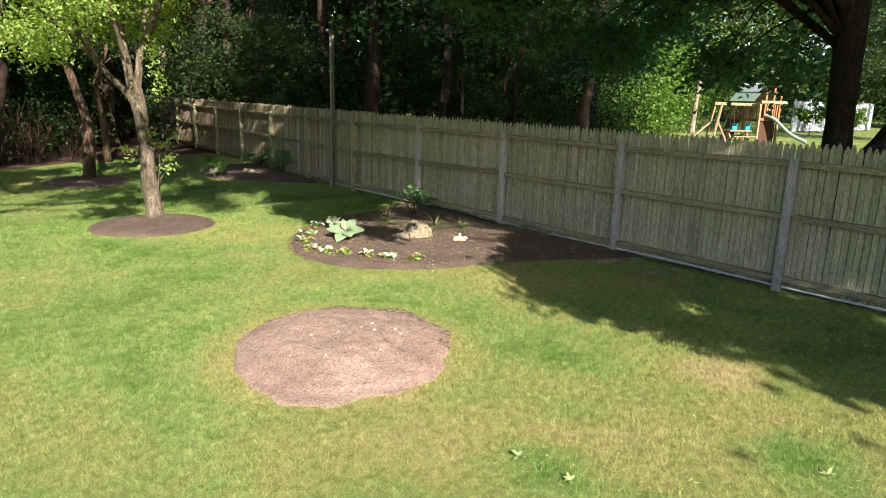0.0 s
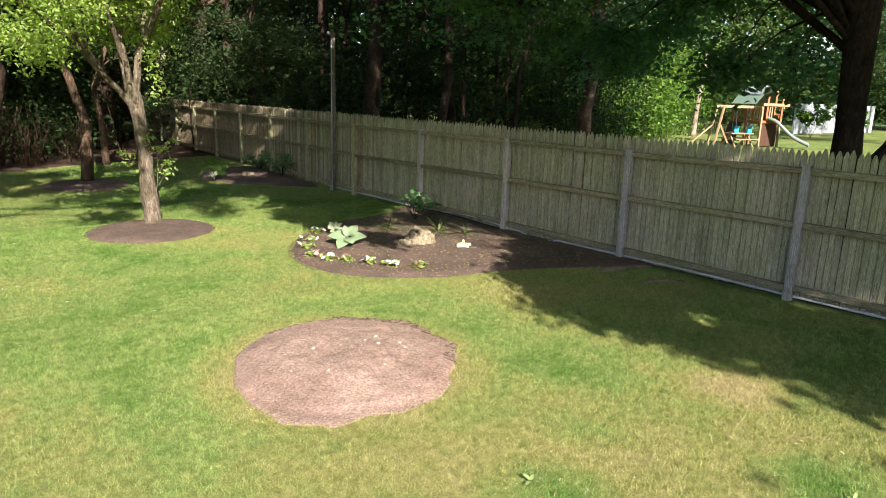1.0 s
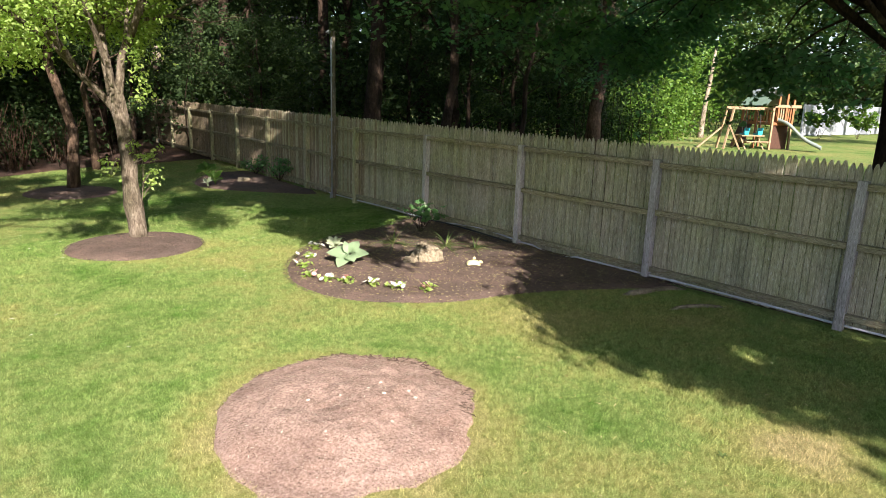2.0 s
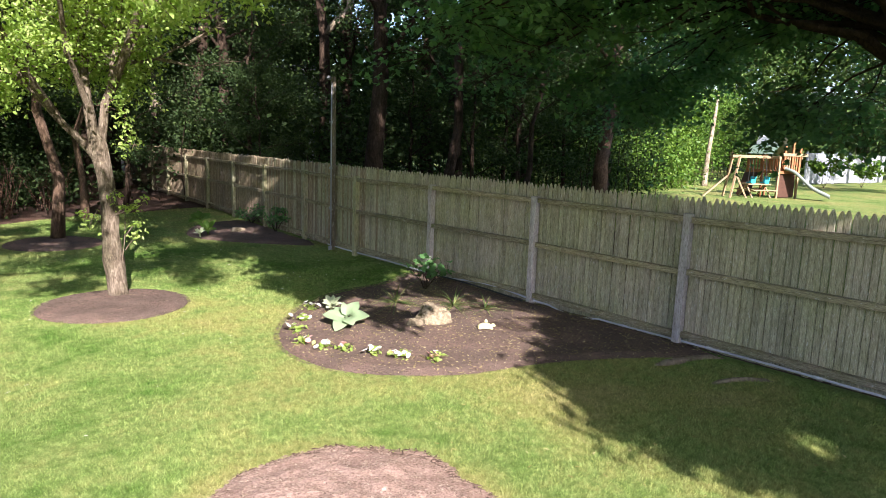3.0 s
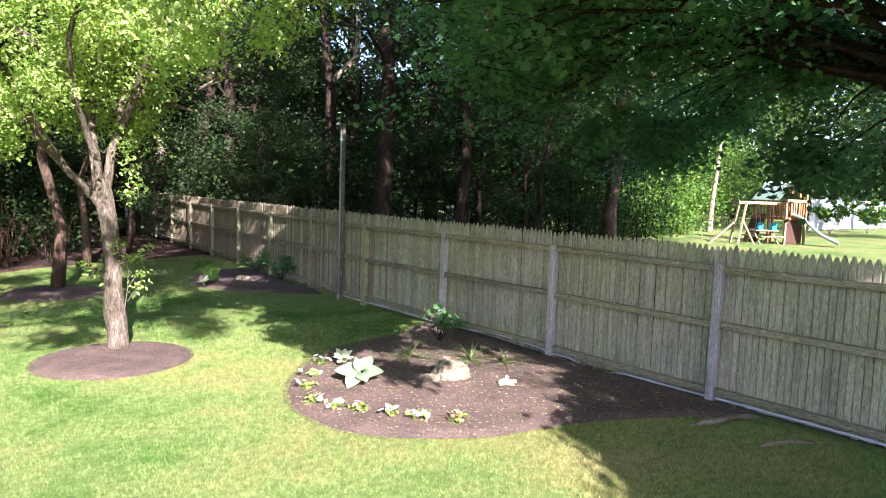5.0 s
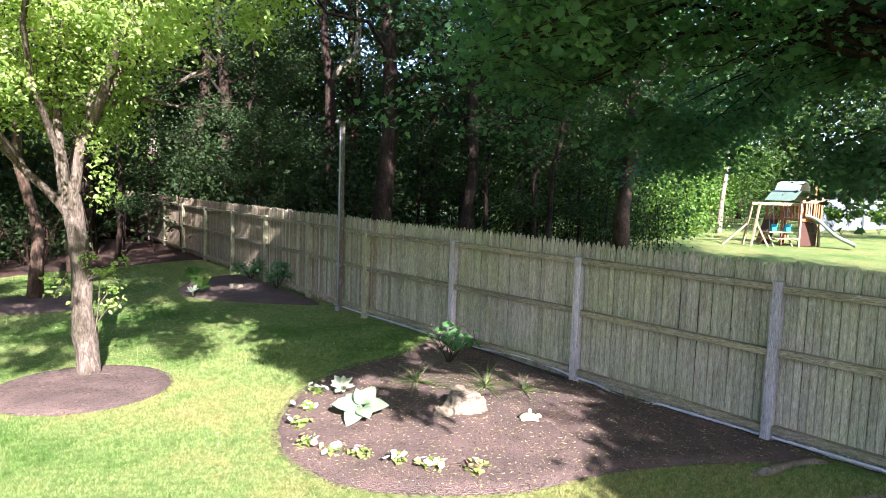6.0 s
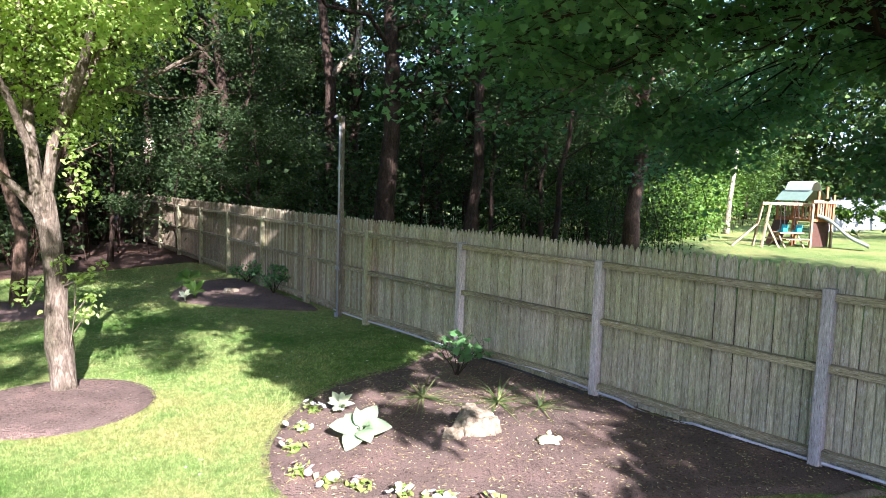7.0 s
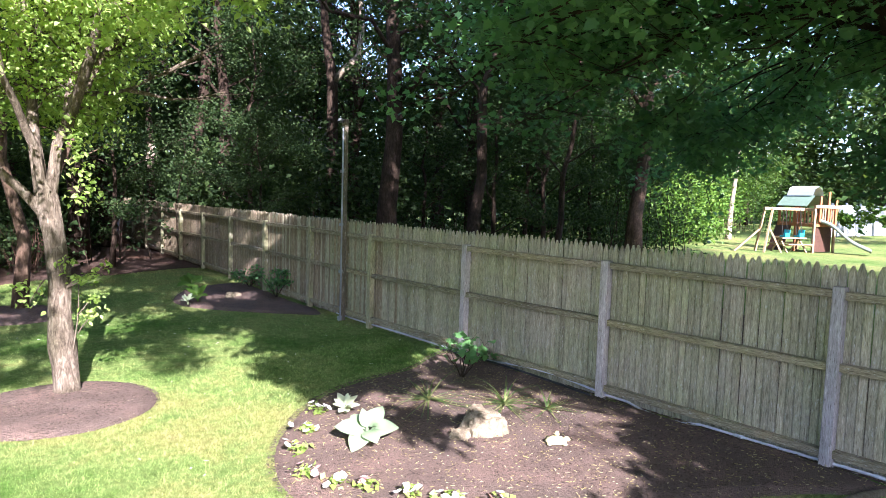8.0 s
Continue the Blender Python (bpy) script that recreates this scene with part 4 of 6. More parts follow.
        wood.tube(line, [0.008, 0.007, 0.005, 0.003], 4, False)
        low += line[2:] + [line[-1]] * 3
    vine = [np.array((3.38 + 0.06 * math.sin(k * 9), 11.3, 2.1 + k * 1.4)) for k in np.linspace(0, 1, 12)]
    wm = wood.mesh("trunk", MAT["bark"], True)
    child("trunk", wm, ob, inv)
    c = np.concatenate([scatter(rng, spots, 30000, 0.13, 0.85), scatter(rng, near, 15000, 0.11, 0.9), scatter(rng, inner, 6500, 0.12, 0.9), scatter(rng, back, 6000, 0.13, 0.9), scatter(rng, low, 230, 0.055), scatter(rng, vine, 420, 0.08, 1.0)])
    child("crown", ovate_mesh("crown", c, 0.06, MAT["leaf_bright"], rng, 0.25), ob, inv)
    # crown above the view, filled and raised to shade the far bed and fence
    top, upper = Build(), []
    for e in ((4.5, 12.5, 6.4), (5.0, 10.8, 6.6), (3.8, 9.8, 6.6), (2.4, 10.2, 6.8), (4.6, 9.4, 6.2), (3.0, 12.8, 6.8), (1.6, 11.6, 6.6), (4.2, 11.4, 7.2), (3.0, 8.8, 6.4), (1.4, 9.6, 6.2), (5.4, 12.0, 6.0), (3.4, 11.0, 6.0), (4.8, 11.0, 8.8), (4.5, 10.0, 8.0), (5.0, 11.6, 7.6), (4.6, 9.5, 7.5), (4.4, 8.7, 7.4), (5.0, 9.1, 6.9), (4.2, 12.2, 8.6), (5.6, 10.4, 7.4)):
        line = bend(rng, (2.95, 11.9, 4.9), e, 5, 0.08, 0.05)
        top.tube(line, [0.035, 0.03, 0.022, 0.015, 0.008], 5, False)
        upper += line[2:] + twigs(rng, top, line[1:], 0.012, 12, 0.8, 0.05)
    child("upper_branches", top.mesh("upper_branches", MAT["bark"], True), ob, inv)
    child("upper_crown", leaf_mesh("upper_crown", scatter(rng, upper, 15000, 0.16, 0.7), 0.12, MAT["leaf_bright"], rng), ob, inv)


apple_tree()

# ---- maple over the fence ----


def overhang_maple():
    rng = np.random.default_rng(9)
    bx, by = 11.35, 3.75
    ob = thing("maple_tree", (bx, by, 0), "large maple with dark trunk and low spreading branches", "tree")
    inv = Matrix.Translation((-bx, -by, 0))
    wood = Build()
    wood.tube([(bx + 0.02, by, -0.1), (bx, by, 0.4), (bx - 0.02, by + 0.05, 2.0), (bx - 0.1, by + 0.1, 4.0), (bx, by + 0.1, 8), (bx + 0.2, by, 12), (bx, by, 16)], [0.4, 0.28, 0.205, 0.23, 0.18, 0.12, 0.03], 16, True, 0.05, rng)
    wood.tube([(bx + 0.1, by - 0.1, 1.1), (bx + 0.75, by - 0.35, 1.7), (bx + 1.5, by - 0.7, 2.8), (bx + 2.6, by - 1.2, 5)], [0.14, 0.14, 0.12, 0.08], 10, False, 0.05, rng)
    low, high = [], []
    ends = [(13.2, 6.4, 4.2), (5.9, 6.6, 4.1), (6.2, 7.4, 3.9), (6.9, 8.8, 3.9), (7.6, 10.3, 3.6), (8.4, 7.4, 4.6), (9.4, 9.4, 4.2), (9.6, 11.6, 4.4), (11.4, 12.2, 4.4), (12.6, 10.4, 4.5), (14.6, 10.4, 4.6), (11.0, 8.2, 4.6), (8.6, 9.0, 5.8), (10.5, 10.2, 6.2), (16.6, 10.8, 4.0), (7.4, 8.0, 4.4), (8.8, 6.4, 4.0), (5.6, 6.2, 5.2), (6.0, 7.8, 5.0), (5.4, 5.0, 6.0), (6.4, 9.2, 4.8), (7.8, 9.2, 4.2), (8.8, 8.2, 3.9), (10.4, 10.6, 3.8), (6.4, 11.2, 6.2), (7.2, 12.2, 6.4), (5.6, 9.8, 6.0), (7.8, 13.2, 6.6), (6.0, 12.0, 7.4), (4.9, 5.8, 6.4), (4.8, 5.0, 5.8), (4.2, 4.6, 6.4), (5.2, 3.8, 6.2), (4.5, 6.6, 5.6), (7.4, 11.0, 5.8), (8.6, 10.5, 4.2), (8.9, 11.2, 4.8), (8.7, 9.8, 4.9), (9.2, 12.0, 5.2), (8.8, 10.8, 5.8), (9.4, 12.4, 6.2), (8.4, 8.9, 3.6), (8.9, 10.2, 3.4), (9.6, 11.0, 3.5), (12.4, 6.0, 4.6), (12.0, 7.6, 5.4), (14.4, 8.0, 5.4), (13.2, 8.6, 6.0), (15.4, 9.2, 5.6), (16.4, 10.2, 5.8), (12.2, 9.2, 6.4), (11.2, 6.4, 4.0), (11.7, 5.8, 4.3), (12.6, 6.6, 4.2), (13.8, 7.4, 4.6), (15.2, 8.2, 4.8), (16.2, 9.0, 5.0)]
    for e in ends:
        s = (bx - 0.05, by + 0.1, rng.uniform(3.0, 6.0))
        line = bend(rng, s, e, 7, 0.16, 0.06)
        wood.tube(line, [0.055 * (1 - 0.14 * i) for i in range(7)], 6, False, 0.05, rng)
        low += twigs(rng, wood, line[2:], 0.012, 15, 1.3, -0.22)
    # boughs kept above the view, added to shade the lawn and the far bed
    outer = []
    for e in ((4.1, 3.0, 4.9), (3.7, 3.9, 5.0), (3.8, 5.0, 5.1), (4.4, 4.6, 5.0), (4.3, 5.8, 5.3), (4.7, 6.9, 5.6), (6.0, 4.0, 5.0), (6.0, 6.9, 5.3), (5.8, 2.6, 5.0), (5.8, 8.4, 5.8), (4.8, 8.2, 6.0), (3.6, 7.6, 6.5), (2.4, 6.3, 5.1), (4.0, 6.6, 5.4), (3.9, 3.4, 5.0), (4.3, 4.0, 5.2)):
        line = bend(rng, (bx - 0.05, by + 0.1, rng.uniform(4.5, 6.0)), e, 7, 0.08, 0.04)
        wood.tube(line, [0.085 * (1 - 0.14 * i) for i in range(7)], 6, False, 0.05, rng)
        outer += twigs(rng, wood, line[4:], 0.012, 12, 0.9, 0.0)
    for e in ((13.6, 8.4, 3.9), (14.4, 9.4, 3.6), (14.8, 10.4, 3.1), (13.9, 10.6, 2.95), (13.2, 10.2, 3.2), (15.2, 11.2, 3.0), (15.6, 10.0, 4.0), (11.2, 5.6, 2.85), (11.8, 6.2, 3.0), (13.2, 5.6, 2.95)):
        line = bend(rng, (bx + 0.05, by + 0.2, rng.uniform(3.4, 4.6)), e, 7, 0.2, 0.06)
        wood.tube(line, [0.036 * (1 - 0.14 * i) for i in range(7)], 6, False, 0.05, rng)
        low += twigs(rng, wood, line[4:], 0.01, 14, 1.0, -0.35)
    for i in range(26):
        az, z = i * 2.4, 5.5 + 9.5 * (i / 25)
        reach = 8.4 * (1 - 0.6 * (i / 25) ** 1.6) * rng.uniform(0.75, 1.05)
        if z < 9.5 and math.cos(az - 0.7) > 0.55:
            continue
        s = (bx, by, z - 1.0)
        line = bend(rng, s, (bx + reach * math.cos(az), by + reach * math.sin(az), z + 0.25 * reach), 6, 0.1, 0.06)
        wood.tube(line, [0.08 * (1 - 0.16 * q) for q in range(6)], 5, False)
        high += twigs(rng, wood, line[1:], 0.01, 14, 2.0, 0.0)
    # extra limbs out of view, added to shade the wood and the fence's far end
    for e in ((4.3, 4.7, 11.5), (5.0, 6.5, 12.0), (6.0, 8.0, 12.0), (6.8, 9.3, 12.2), (6.2, 11.0, 12.2), (5.2, 8.6, 12.0), (7.6, 11.0, 12.4), (2.1, 5.0, 12.0), (2.0, 7.0, 12.0), (1.8, 3.4, 11.8), (7.4, 4.4, 12.0)):
        line = bend(rng, (bx, by, rng.uniform(8.0, 10.0)), e, 6, 0.1, 0.06)
        wood.tube(line, [0.09 * (1 - 0.16 * q) for q in range(6)], 5, False)
        high += twigs(rng, wood, line[2:], 0.01, 16, 1.2, 0.0)
    # drooping outer sprays over the fence
    for e in ((9.6, 8.5, 3.2), (11.7, 10.0, 3.25), (13.1, 10.0, 3.65), (11.35, 8.5, 3.25)):
        line = bend(rng, (bx - 0.05, by + 0.2, rng.uniform(3.6, 4.6)), e, 7, 0.2, 0.06)
        wood.tube(line, [0.03 * (1 - 0.14 * i) for i in range(7)], 6, False, 0.05, rng)
        low += twigs(rng, wood, line[5:], 0.01, 8, 0.6, -0.3)
    # a sprig hanging low behind the fence
    hang = bend(rng, (14.2, 9.8, 3.3), (14.9, 10.4, 1.55), 5, 0.05)
    wood.tube(hang, [0.012, 0.01, 0.008, 0.006, 0.004], 4, False)
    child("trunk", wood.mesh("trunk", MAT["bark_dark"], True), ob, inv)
    c = np.concatenate([scatter(rng, low, 45000, 0.2, 0.6), scatter(rng, hang, 40, 0.1)])
    child("crown", maple_mesh("crown", c, 0.096, MAT["leaf_maple"], rng), ob, inv)
    child("outer_crown", leaf_mesh("outer_crown", scatter(rng, outer, 31000, 0.2, 0.6), 0.19, MAT["leaf_maple"], rng), ob, inv)
    child("upper_crown", leaf_mesh("upper_crown", scatter(rng, high, 20000, 0.38, 0.6), 0.2, MAT["leaf_maple"], rng), ob, inv)


overhang_maple()

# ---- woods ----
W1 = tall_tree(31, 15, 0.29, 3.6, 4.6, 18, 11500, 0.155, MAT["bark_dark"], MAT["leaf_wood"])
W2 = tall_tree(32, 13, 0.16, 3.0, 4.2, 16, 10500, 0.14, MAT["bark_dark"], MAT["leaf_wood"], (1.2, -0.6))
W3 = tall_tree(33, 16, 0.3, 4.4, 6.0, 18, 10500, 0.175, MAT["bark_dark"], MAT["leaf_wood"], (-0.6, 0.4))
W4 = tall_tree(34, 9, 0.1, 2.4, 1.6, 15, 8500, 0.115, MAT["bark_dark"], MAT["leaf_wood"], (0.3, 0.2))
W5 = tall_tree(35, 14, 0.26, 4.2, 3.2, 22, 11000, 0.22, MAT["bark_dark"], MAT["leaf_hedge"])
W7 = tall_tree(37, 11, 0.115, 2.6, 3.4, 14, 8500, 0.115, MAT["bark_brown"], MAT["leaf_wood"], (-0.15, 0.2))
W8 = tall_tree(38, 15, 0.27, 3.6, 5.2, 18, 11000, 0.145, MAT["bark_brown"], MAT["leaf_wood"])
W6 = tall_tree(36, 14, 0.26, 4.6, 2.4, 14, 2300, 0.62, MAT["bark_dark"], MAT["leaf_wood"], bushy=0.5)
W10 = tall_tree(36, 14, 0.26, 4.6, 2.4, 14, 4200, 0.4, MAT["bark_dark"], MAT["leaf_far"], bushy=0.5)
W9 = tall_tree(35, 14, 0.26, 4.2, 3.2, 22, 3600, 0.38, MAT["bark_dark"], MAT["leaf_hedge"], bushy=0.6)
wrng = np.random.default_rng(77)
SPOTS = [
    (W1, 12.5, 18.6, 1.0), (W2, 13.05, 16.05, 1.0), (W8, 19.85, 15.5, 0.95), (W3, 18.8, 31.0, 1.0), (W2, 15.3, 15.0, 0.6), (W3, 16.6, 27.0, 0.85),
    (W1, 17.5, 20.5, 0.9), (W3, 18.5, 27.0, 1.0), (W1, 11.2, 27.5, 0.9), (W3, 11.8, 31.0, 1.0), (W1, 22.5, 22.0, 1.0), (W3, 23.0, 29.0, 1.05), (W1, 27.0, 26.0, 1.0),
    (W4, 17.2, 23.0, 0.8), (W4, 20.4, 24.0, 0.9), (W4, 13.5, 33.5, 1.0), (W4, 16.0, 18.0, 0.8), (W4, 17.5, 17.2, 0.8), (W4, 19.0, 19.5, 0.9), (W4, 21.5, 18.4, 0.85), (W4, 15.5, 28.5, 1.0), (W4, 13.0, 28.0, 1.0), (W4, 24.5, 21.5, 0.8), (W1, 26.5, 20.2, 0.9), (W4, 9.7, 20.6, 0.5), (W4, 10.2, 22.4, 0.85), (W4, 12.5, 33.0, 0.8),
    (W7, 3.56, 17.5, 1.0), (W7, 4.9, 21.2, 0.8), (W2, 2.0, 21.0, 0.9), (W9, -0.5, 22.5, 0.9), (W9, -4.0, 23.0, 0.9), (W2, -7.5, 21.0, 1.0), (W1, 6.2, 26.5, 1.0), (W3, 8.0, 31.0, 1.0), (W9, 1.0, 28.0, 1.0), (W9, -4.0, 30.0, 1.0), (W9, -10, 26, 1.0),
    (W4, 6.6, 23.8, 0.75), (W4, 3.0, 24.0, 0.8), (W4, 0.6, 23.6, 0.7), (W4, -2.2, 21.6, 0.7), (W4, -5.0, 20.6, 0.7), (W4, 7.0, 33.0, 0.9), (W4, 5.0, 29.0, 1.0),
]
for me, x, y, s in SPOTS:
    slim = me is W4
    plant_tree("sapling" if slim else "woodland_tree", me, (x, y, 0), "slender leafy sapling in the shaded wood" if slim else "tall dark-barked woodland tree with dense green crown", "tree", "trees of the wood", float(wrng.uniform(0, 360)) if me is not W2 else 0.0, s)
# trees never in view, added to block light from the west
for x, y, s in ((-4.4, 10.2, 0.95), (-4.0, 15.4, 1.0), (-3.6, 20.4, 1.0)):
    plant_tree("shade_tree", W5, (x, y, 0), "broad leafy tree added out of view to block western light", "tree", "trees along the boundary", float(wrng.uniform(0, 360)), s)
# trees outside the view that shade the fence and the wood
for me, x, y, s in ((W5, 6.5, -7.2, 0.86), (W5, 6.9, -10.8, 0.92), (W5, 8.4, -8.6, 1.0), (W5, 10.5, -5.0, 1.0), (W5, 14.0, -2.5, 1.15), (W3, 18.0, 0.5, 1.1), (W9, 12.5, -11.0, 1.2), (W9, 17.0, -7.0, 1.15), (W3, 21.0, 3.0, 1.0), (W3, 51.5, 12.6, 1.0), (W3, 57.5, 12.2, 1.05), (W3, 63.5, 12.0, 1.0), (W4, 44.0, 12.4, 1.3), (W4, 48.0, 13.6, 1.3), (W4, 47.0, 11.2, 1.4)):
    plant_tree("shade_tree", me, (x, y, 0), "broad leafy tree along the garden's edge", "tree", "trees along the boundary", float(wrng.uniform(0, 360)), s)
# a tree added out of view behind the start of the path, its long boughs placed to dapple the lawn and the bed
def bough_tree(seed, bx, by, height, ends, leaves, sparse_at):
    """A spreading tree with one bough to each end; sparse_at tells the ends that carry a small tuft only."""
    rng = np.random.default_rng(seed)
    ob = thing("shade_tree", (bx, by, 0), "spreading tree added out of view, its long low boughs shading the lawn", "tree", "trees along the boundary")
    inv = Matrix.Translation((-bx, -by, 0))
    wood, spots = Build(), []
    wood.tube(bend(rng, (bx, by, -0.1), (bx + 0.3, by - 0.3, height), 7, 0, 0.02), [0.32, 0.24, 0.22, 0.18, 0.13, 0.08, 0.03], 12, True, 0.05, rng)
    for e in ends:
        line = bend(rng, (bx + 0.05, by, rng.uniform(2.8, 4.6)), e, 6, 0.1, 0.05)
        wood.tube(line, [0.07, 0.055, 0.045, 0.03, 0.02, 0.01], 6, False)
        sparse = sparse_at(e)
        tail = line[4:] if e[1] > 0.9 or e[1] < -3.3 else line[3:]
        if sparse:
            tail = [tail[-1] * 0.85 + tail[-2] * 0.15, tail[-1]]
        spots += tail[-2:] + twigs(rng, wood, tail, 0.01, 4 if sparse else 8, 0.28 if sparse else 0.42, 0.0)
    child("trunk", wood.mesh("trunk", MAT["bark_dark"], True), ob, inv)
    child("crown", leaf_mesh("crown", scatter(rng, spots, leaves, 0.17), 0.16, MAT["leaf_maple"], rng), ob, inv)


BOUGHS = ((3.15, 1.13, 4.6), (4.8, 2.4, 4.4), (4.85, -0.7, 4.5), (4.4, -1.1, 4.4), (3.5, -1.6, 4.5), (2.7, -3.0, 4.5), (3.1, -3.9, 4.5), (5.6, -0.6, 5.0), (4.6, -2.6, 4.8), (6.4, -0.6, 5.6), (4.4, -4.4, 5.0), (5.6, -2.2, 6.0), (6.0, 1.2, 5.2), (6.4, 2.4, 5.4), (6.6, 3.4, 5.6), (5.9, 0.0, 5.4), (6.8, 1.4, 6.0), (7.2, 3.0, 6.2), (6.2, 3.0, 6.4), (5.5, 1.0, 5.0), (5.7, 1.8, 5.2), (5.4, 2.0, 5.0), (5.9, 2.2, 5.4), (5.3, 0.2, 5.0), (3.3, -4.6, 4.5), (3.4, -5.6, 4.6), (3.0, -6.3, 4.6), (4.4, -5.0, 4.8), (4.6, -6.2, 5.0), (4.0, -3.4, 4.6), (5.0, -4.4, 5.2), (4.0, -4.95, 4.8), (4.3, -5.85, 4.8), (3.85, -6.2, 4.8), (4.2, -4.2, 4.9), (2.56, 2.57, 5.2), (2.98, 2.73, 5.2), (2.95, 2.05, 5.2), (3.49, 2.25, 5.2), (3.61, 1.87, 5.2), (2.65, 1.53, 5.2), (3.17, 1.52, 5.2), (3.51, 1.4, 5.2), (5.5, -3.3, 5.0), (5.55, -2.7, 5.0), (3.12, -2.9, 4.6), (3.4, -2.6, 4.6), (2.95, -3.3, 4.6), (3.6, -2.1, 4.6))
bough_tree(15, 6.9, -2.6, 9.5, BOUGHS, 23500, lambda e: e[0] < 3.7 and e[1] > 0)
# second added tree, unseen to the west, boughs placed to shade the lawn's far left
WEST_BOUGHS = ((-1.04, 6.4, 6.2), (-0.34, 7.4, 6.2), (-1.34, 7.9, 6.2), (-0.77, 2.42, 6.2), (0.0, 3.65, 6.2), (0.74, 3.6, 6.2), (1.19, 3.77, 6.2), (-2.0, 6.9, 6.2), (-0.54, 9.2, 6.2), (-1.8, 8.6, 6.4), (-2.4, 5.6, 6.0))
bough_tree(16, -4.6, 6.4, 9.0, WEST_BOUGHS, 4600, lambda e: e[1] < 5.0)
# distance all round
bv, bf = [], []
for k in range(121):
    a = 2 * math.pi * k / 120
    h = 7.5 + 2.5 * noise.noise(Vector((math.cos(a) * 6, math.sin(a) * 6, 0))) + 1.2 * noise.noise(Vector((math.cos(a) * 25, math.sin(a) * 25, 4)))
    for r, z in ((98, -1), (99, h * 0.6), (102, h)):
        bv.append((10 + r * math.sin(a), 5 + r * math.cos(a), z))
for k in range(120):
    for q in (0, 1):
        bf.append((k * 3 + q, k * 3 + 3 + q, k * 3 + 4 + q, k * 3 + 1 + q))
tagged(new("backdrop", mesh_of("backdrop", bv, bf, m_plain("far_treeline", (0.035, 0.06, 0.02), 0.95, 0, 0.3, 0.5, 0.0), True)), "far dark treeline round the gardens", "treeline", kind="structure")
for k in range(44):
    a = 2 * math.pi * k / 44 + float(wrng.uniform(-0.05, 0.05))
    d = float(wrng.uniform(62, 86))
    x, y = 10 + d * math.sin(a), 5 + d * math.cos(a)
    plant_tree("distant_tree", W10 if -0.2 < a % (2 * math.pi) < 1.9 else W6, (x, y, 0), "distant broad-crowned green tree", "tree", "distant trees", float(wrng.uniform(0, 360)), float(wrng.uniform(0.95, 1.3)))


def thicket(name, boxes, leaves, size, mat, seed, label, clumps=60, spread=0.7, lift=0.5):
    """Shrubs: clumps of leaves over the boxes, with stems."""
    rng = np.random.default_rng(seed)
    pts, stems = [], Build()
    for x0, x1, y0, y1, h in boxes:
        for _ in range(clumps):
            x, y = rng.uniform(x0, x1), rng.uniform(y0, y1)
            z = h * rng.uniform(0.05, 1.0) ** 0.8
            pts.append((x, y, z))
            if rng.uniform() < 0.3:
                stems.tube(bend(rng, (x + rng.normal() * 0.2, y + rng.normal() * 0.2, 0), (x, y, z), 4), [0.02, 0.016, 0.012, 0.006], 4, False)
    c = scatter(rng, pts, leaves, spread, 0.7)
    c[:, 2] = np.abs(c[:, 2]) + 0.03
    ob = tagged(new(name, leaf_mesh(name, c, size, mat, rng, 0.36, lift)), label, "shrubs", kind="stuff")
    child("stems", stems.mesh("stems", MAT["bark_dark"], True), ob, None, "", "stuff")
    return ob


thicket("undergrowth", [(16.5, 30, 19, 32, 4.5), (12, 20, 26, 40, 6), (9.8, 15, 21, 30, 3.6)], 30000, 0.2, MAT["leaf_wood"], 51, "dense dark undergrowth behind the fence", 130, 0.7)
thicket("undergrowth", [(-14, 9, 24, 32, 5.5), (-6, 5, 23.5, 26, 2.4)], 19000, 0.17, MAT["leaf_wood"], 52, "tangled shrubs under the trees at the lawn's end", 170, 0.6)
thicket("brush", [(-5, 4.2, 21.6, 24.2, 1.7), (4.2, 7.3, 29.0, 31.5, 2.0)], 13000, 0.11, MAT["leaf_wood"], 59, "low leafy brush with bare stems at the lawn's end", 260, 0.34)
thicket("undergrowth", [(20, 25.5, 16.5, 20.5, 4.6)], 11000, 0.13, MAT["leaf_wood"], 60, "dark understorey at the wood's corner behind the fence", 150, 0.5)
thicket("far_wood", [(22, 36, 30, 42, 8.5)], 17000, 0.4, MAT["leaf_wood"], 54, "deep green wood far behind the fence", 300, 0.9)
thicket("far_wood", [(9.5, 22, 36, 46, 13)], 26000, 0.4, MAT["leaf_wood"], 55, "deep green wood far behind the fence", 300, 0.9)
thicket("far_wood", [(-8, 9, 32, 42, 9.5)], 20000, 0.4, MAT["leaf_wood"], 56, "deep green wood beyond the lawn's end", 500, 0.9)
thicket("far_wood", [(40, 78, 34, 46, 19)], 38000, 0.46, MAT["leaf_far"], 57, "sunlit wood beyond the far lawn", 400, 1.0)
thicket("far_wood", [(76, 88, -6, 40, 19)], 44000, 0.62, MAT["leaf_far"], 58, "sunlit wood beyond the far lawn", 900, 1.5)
thicket("hedge", [(29, 37, 22.0, 24.5, 2.8), (36, 45, 24.0, 27.5, 5.4), (44, 60, 27, 31, 7.5), (26, 42, 26, 30, 6.5)], 36000, 0.2, MAT["leaf_hedge"], 53, "tall sunlit green hedge beyond the far lawn", 120, 0.7)

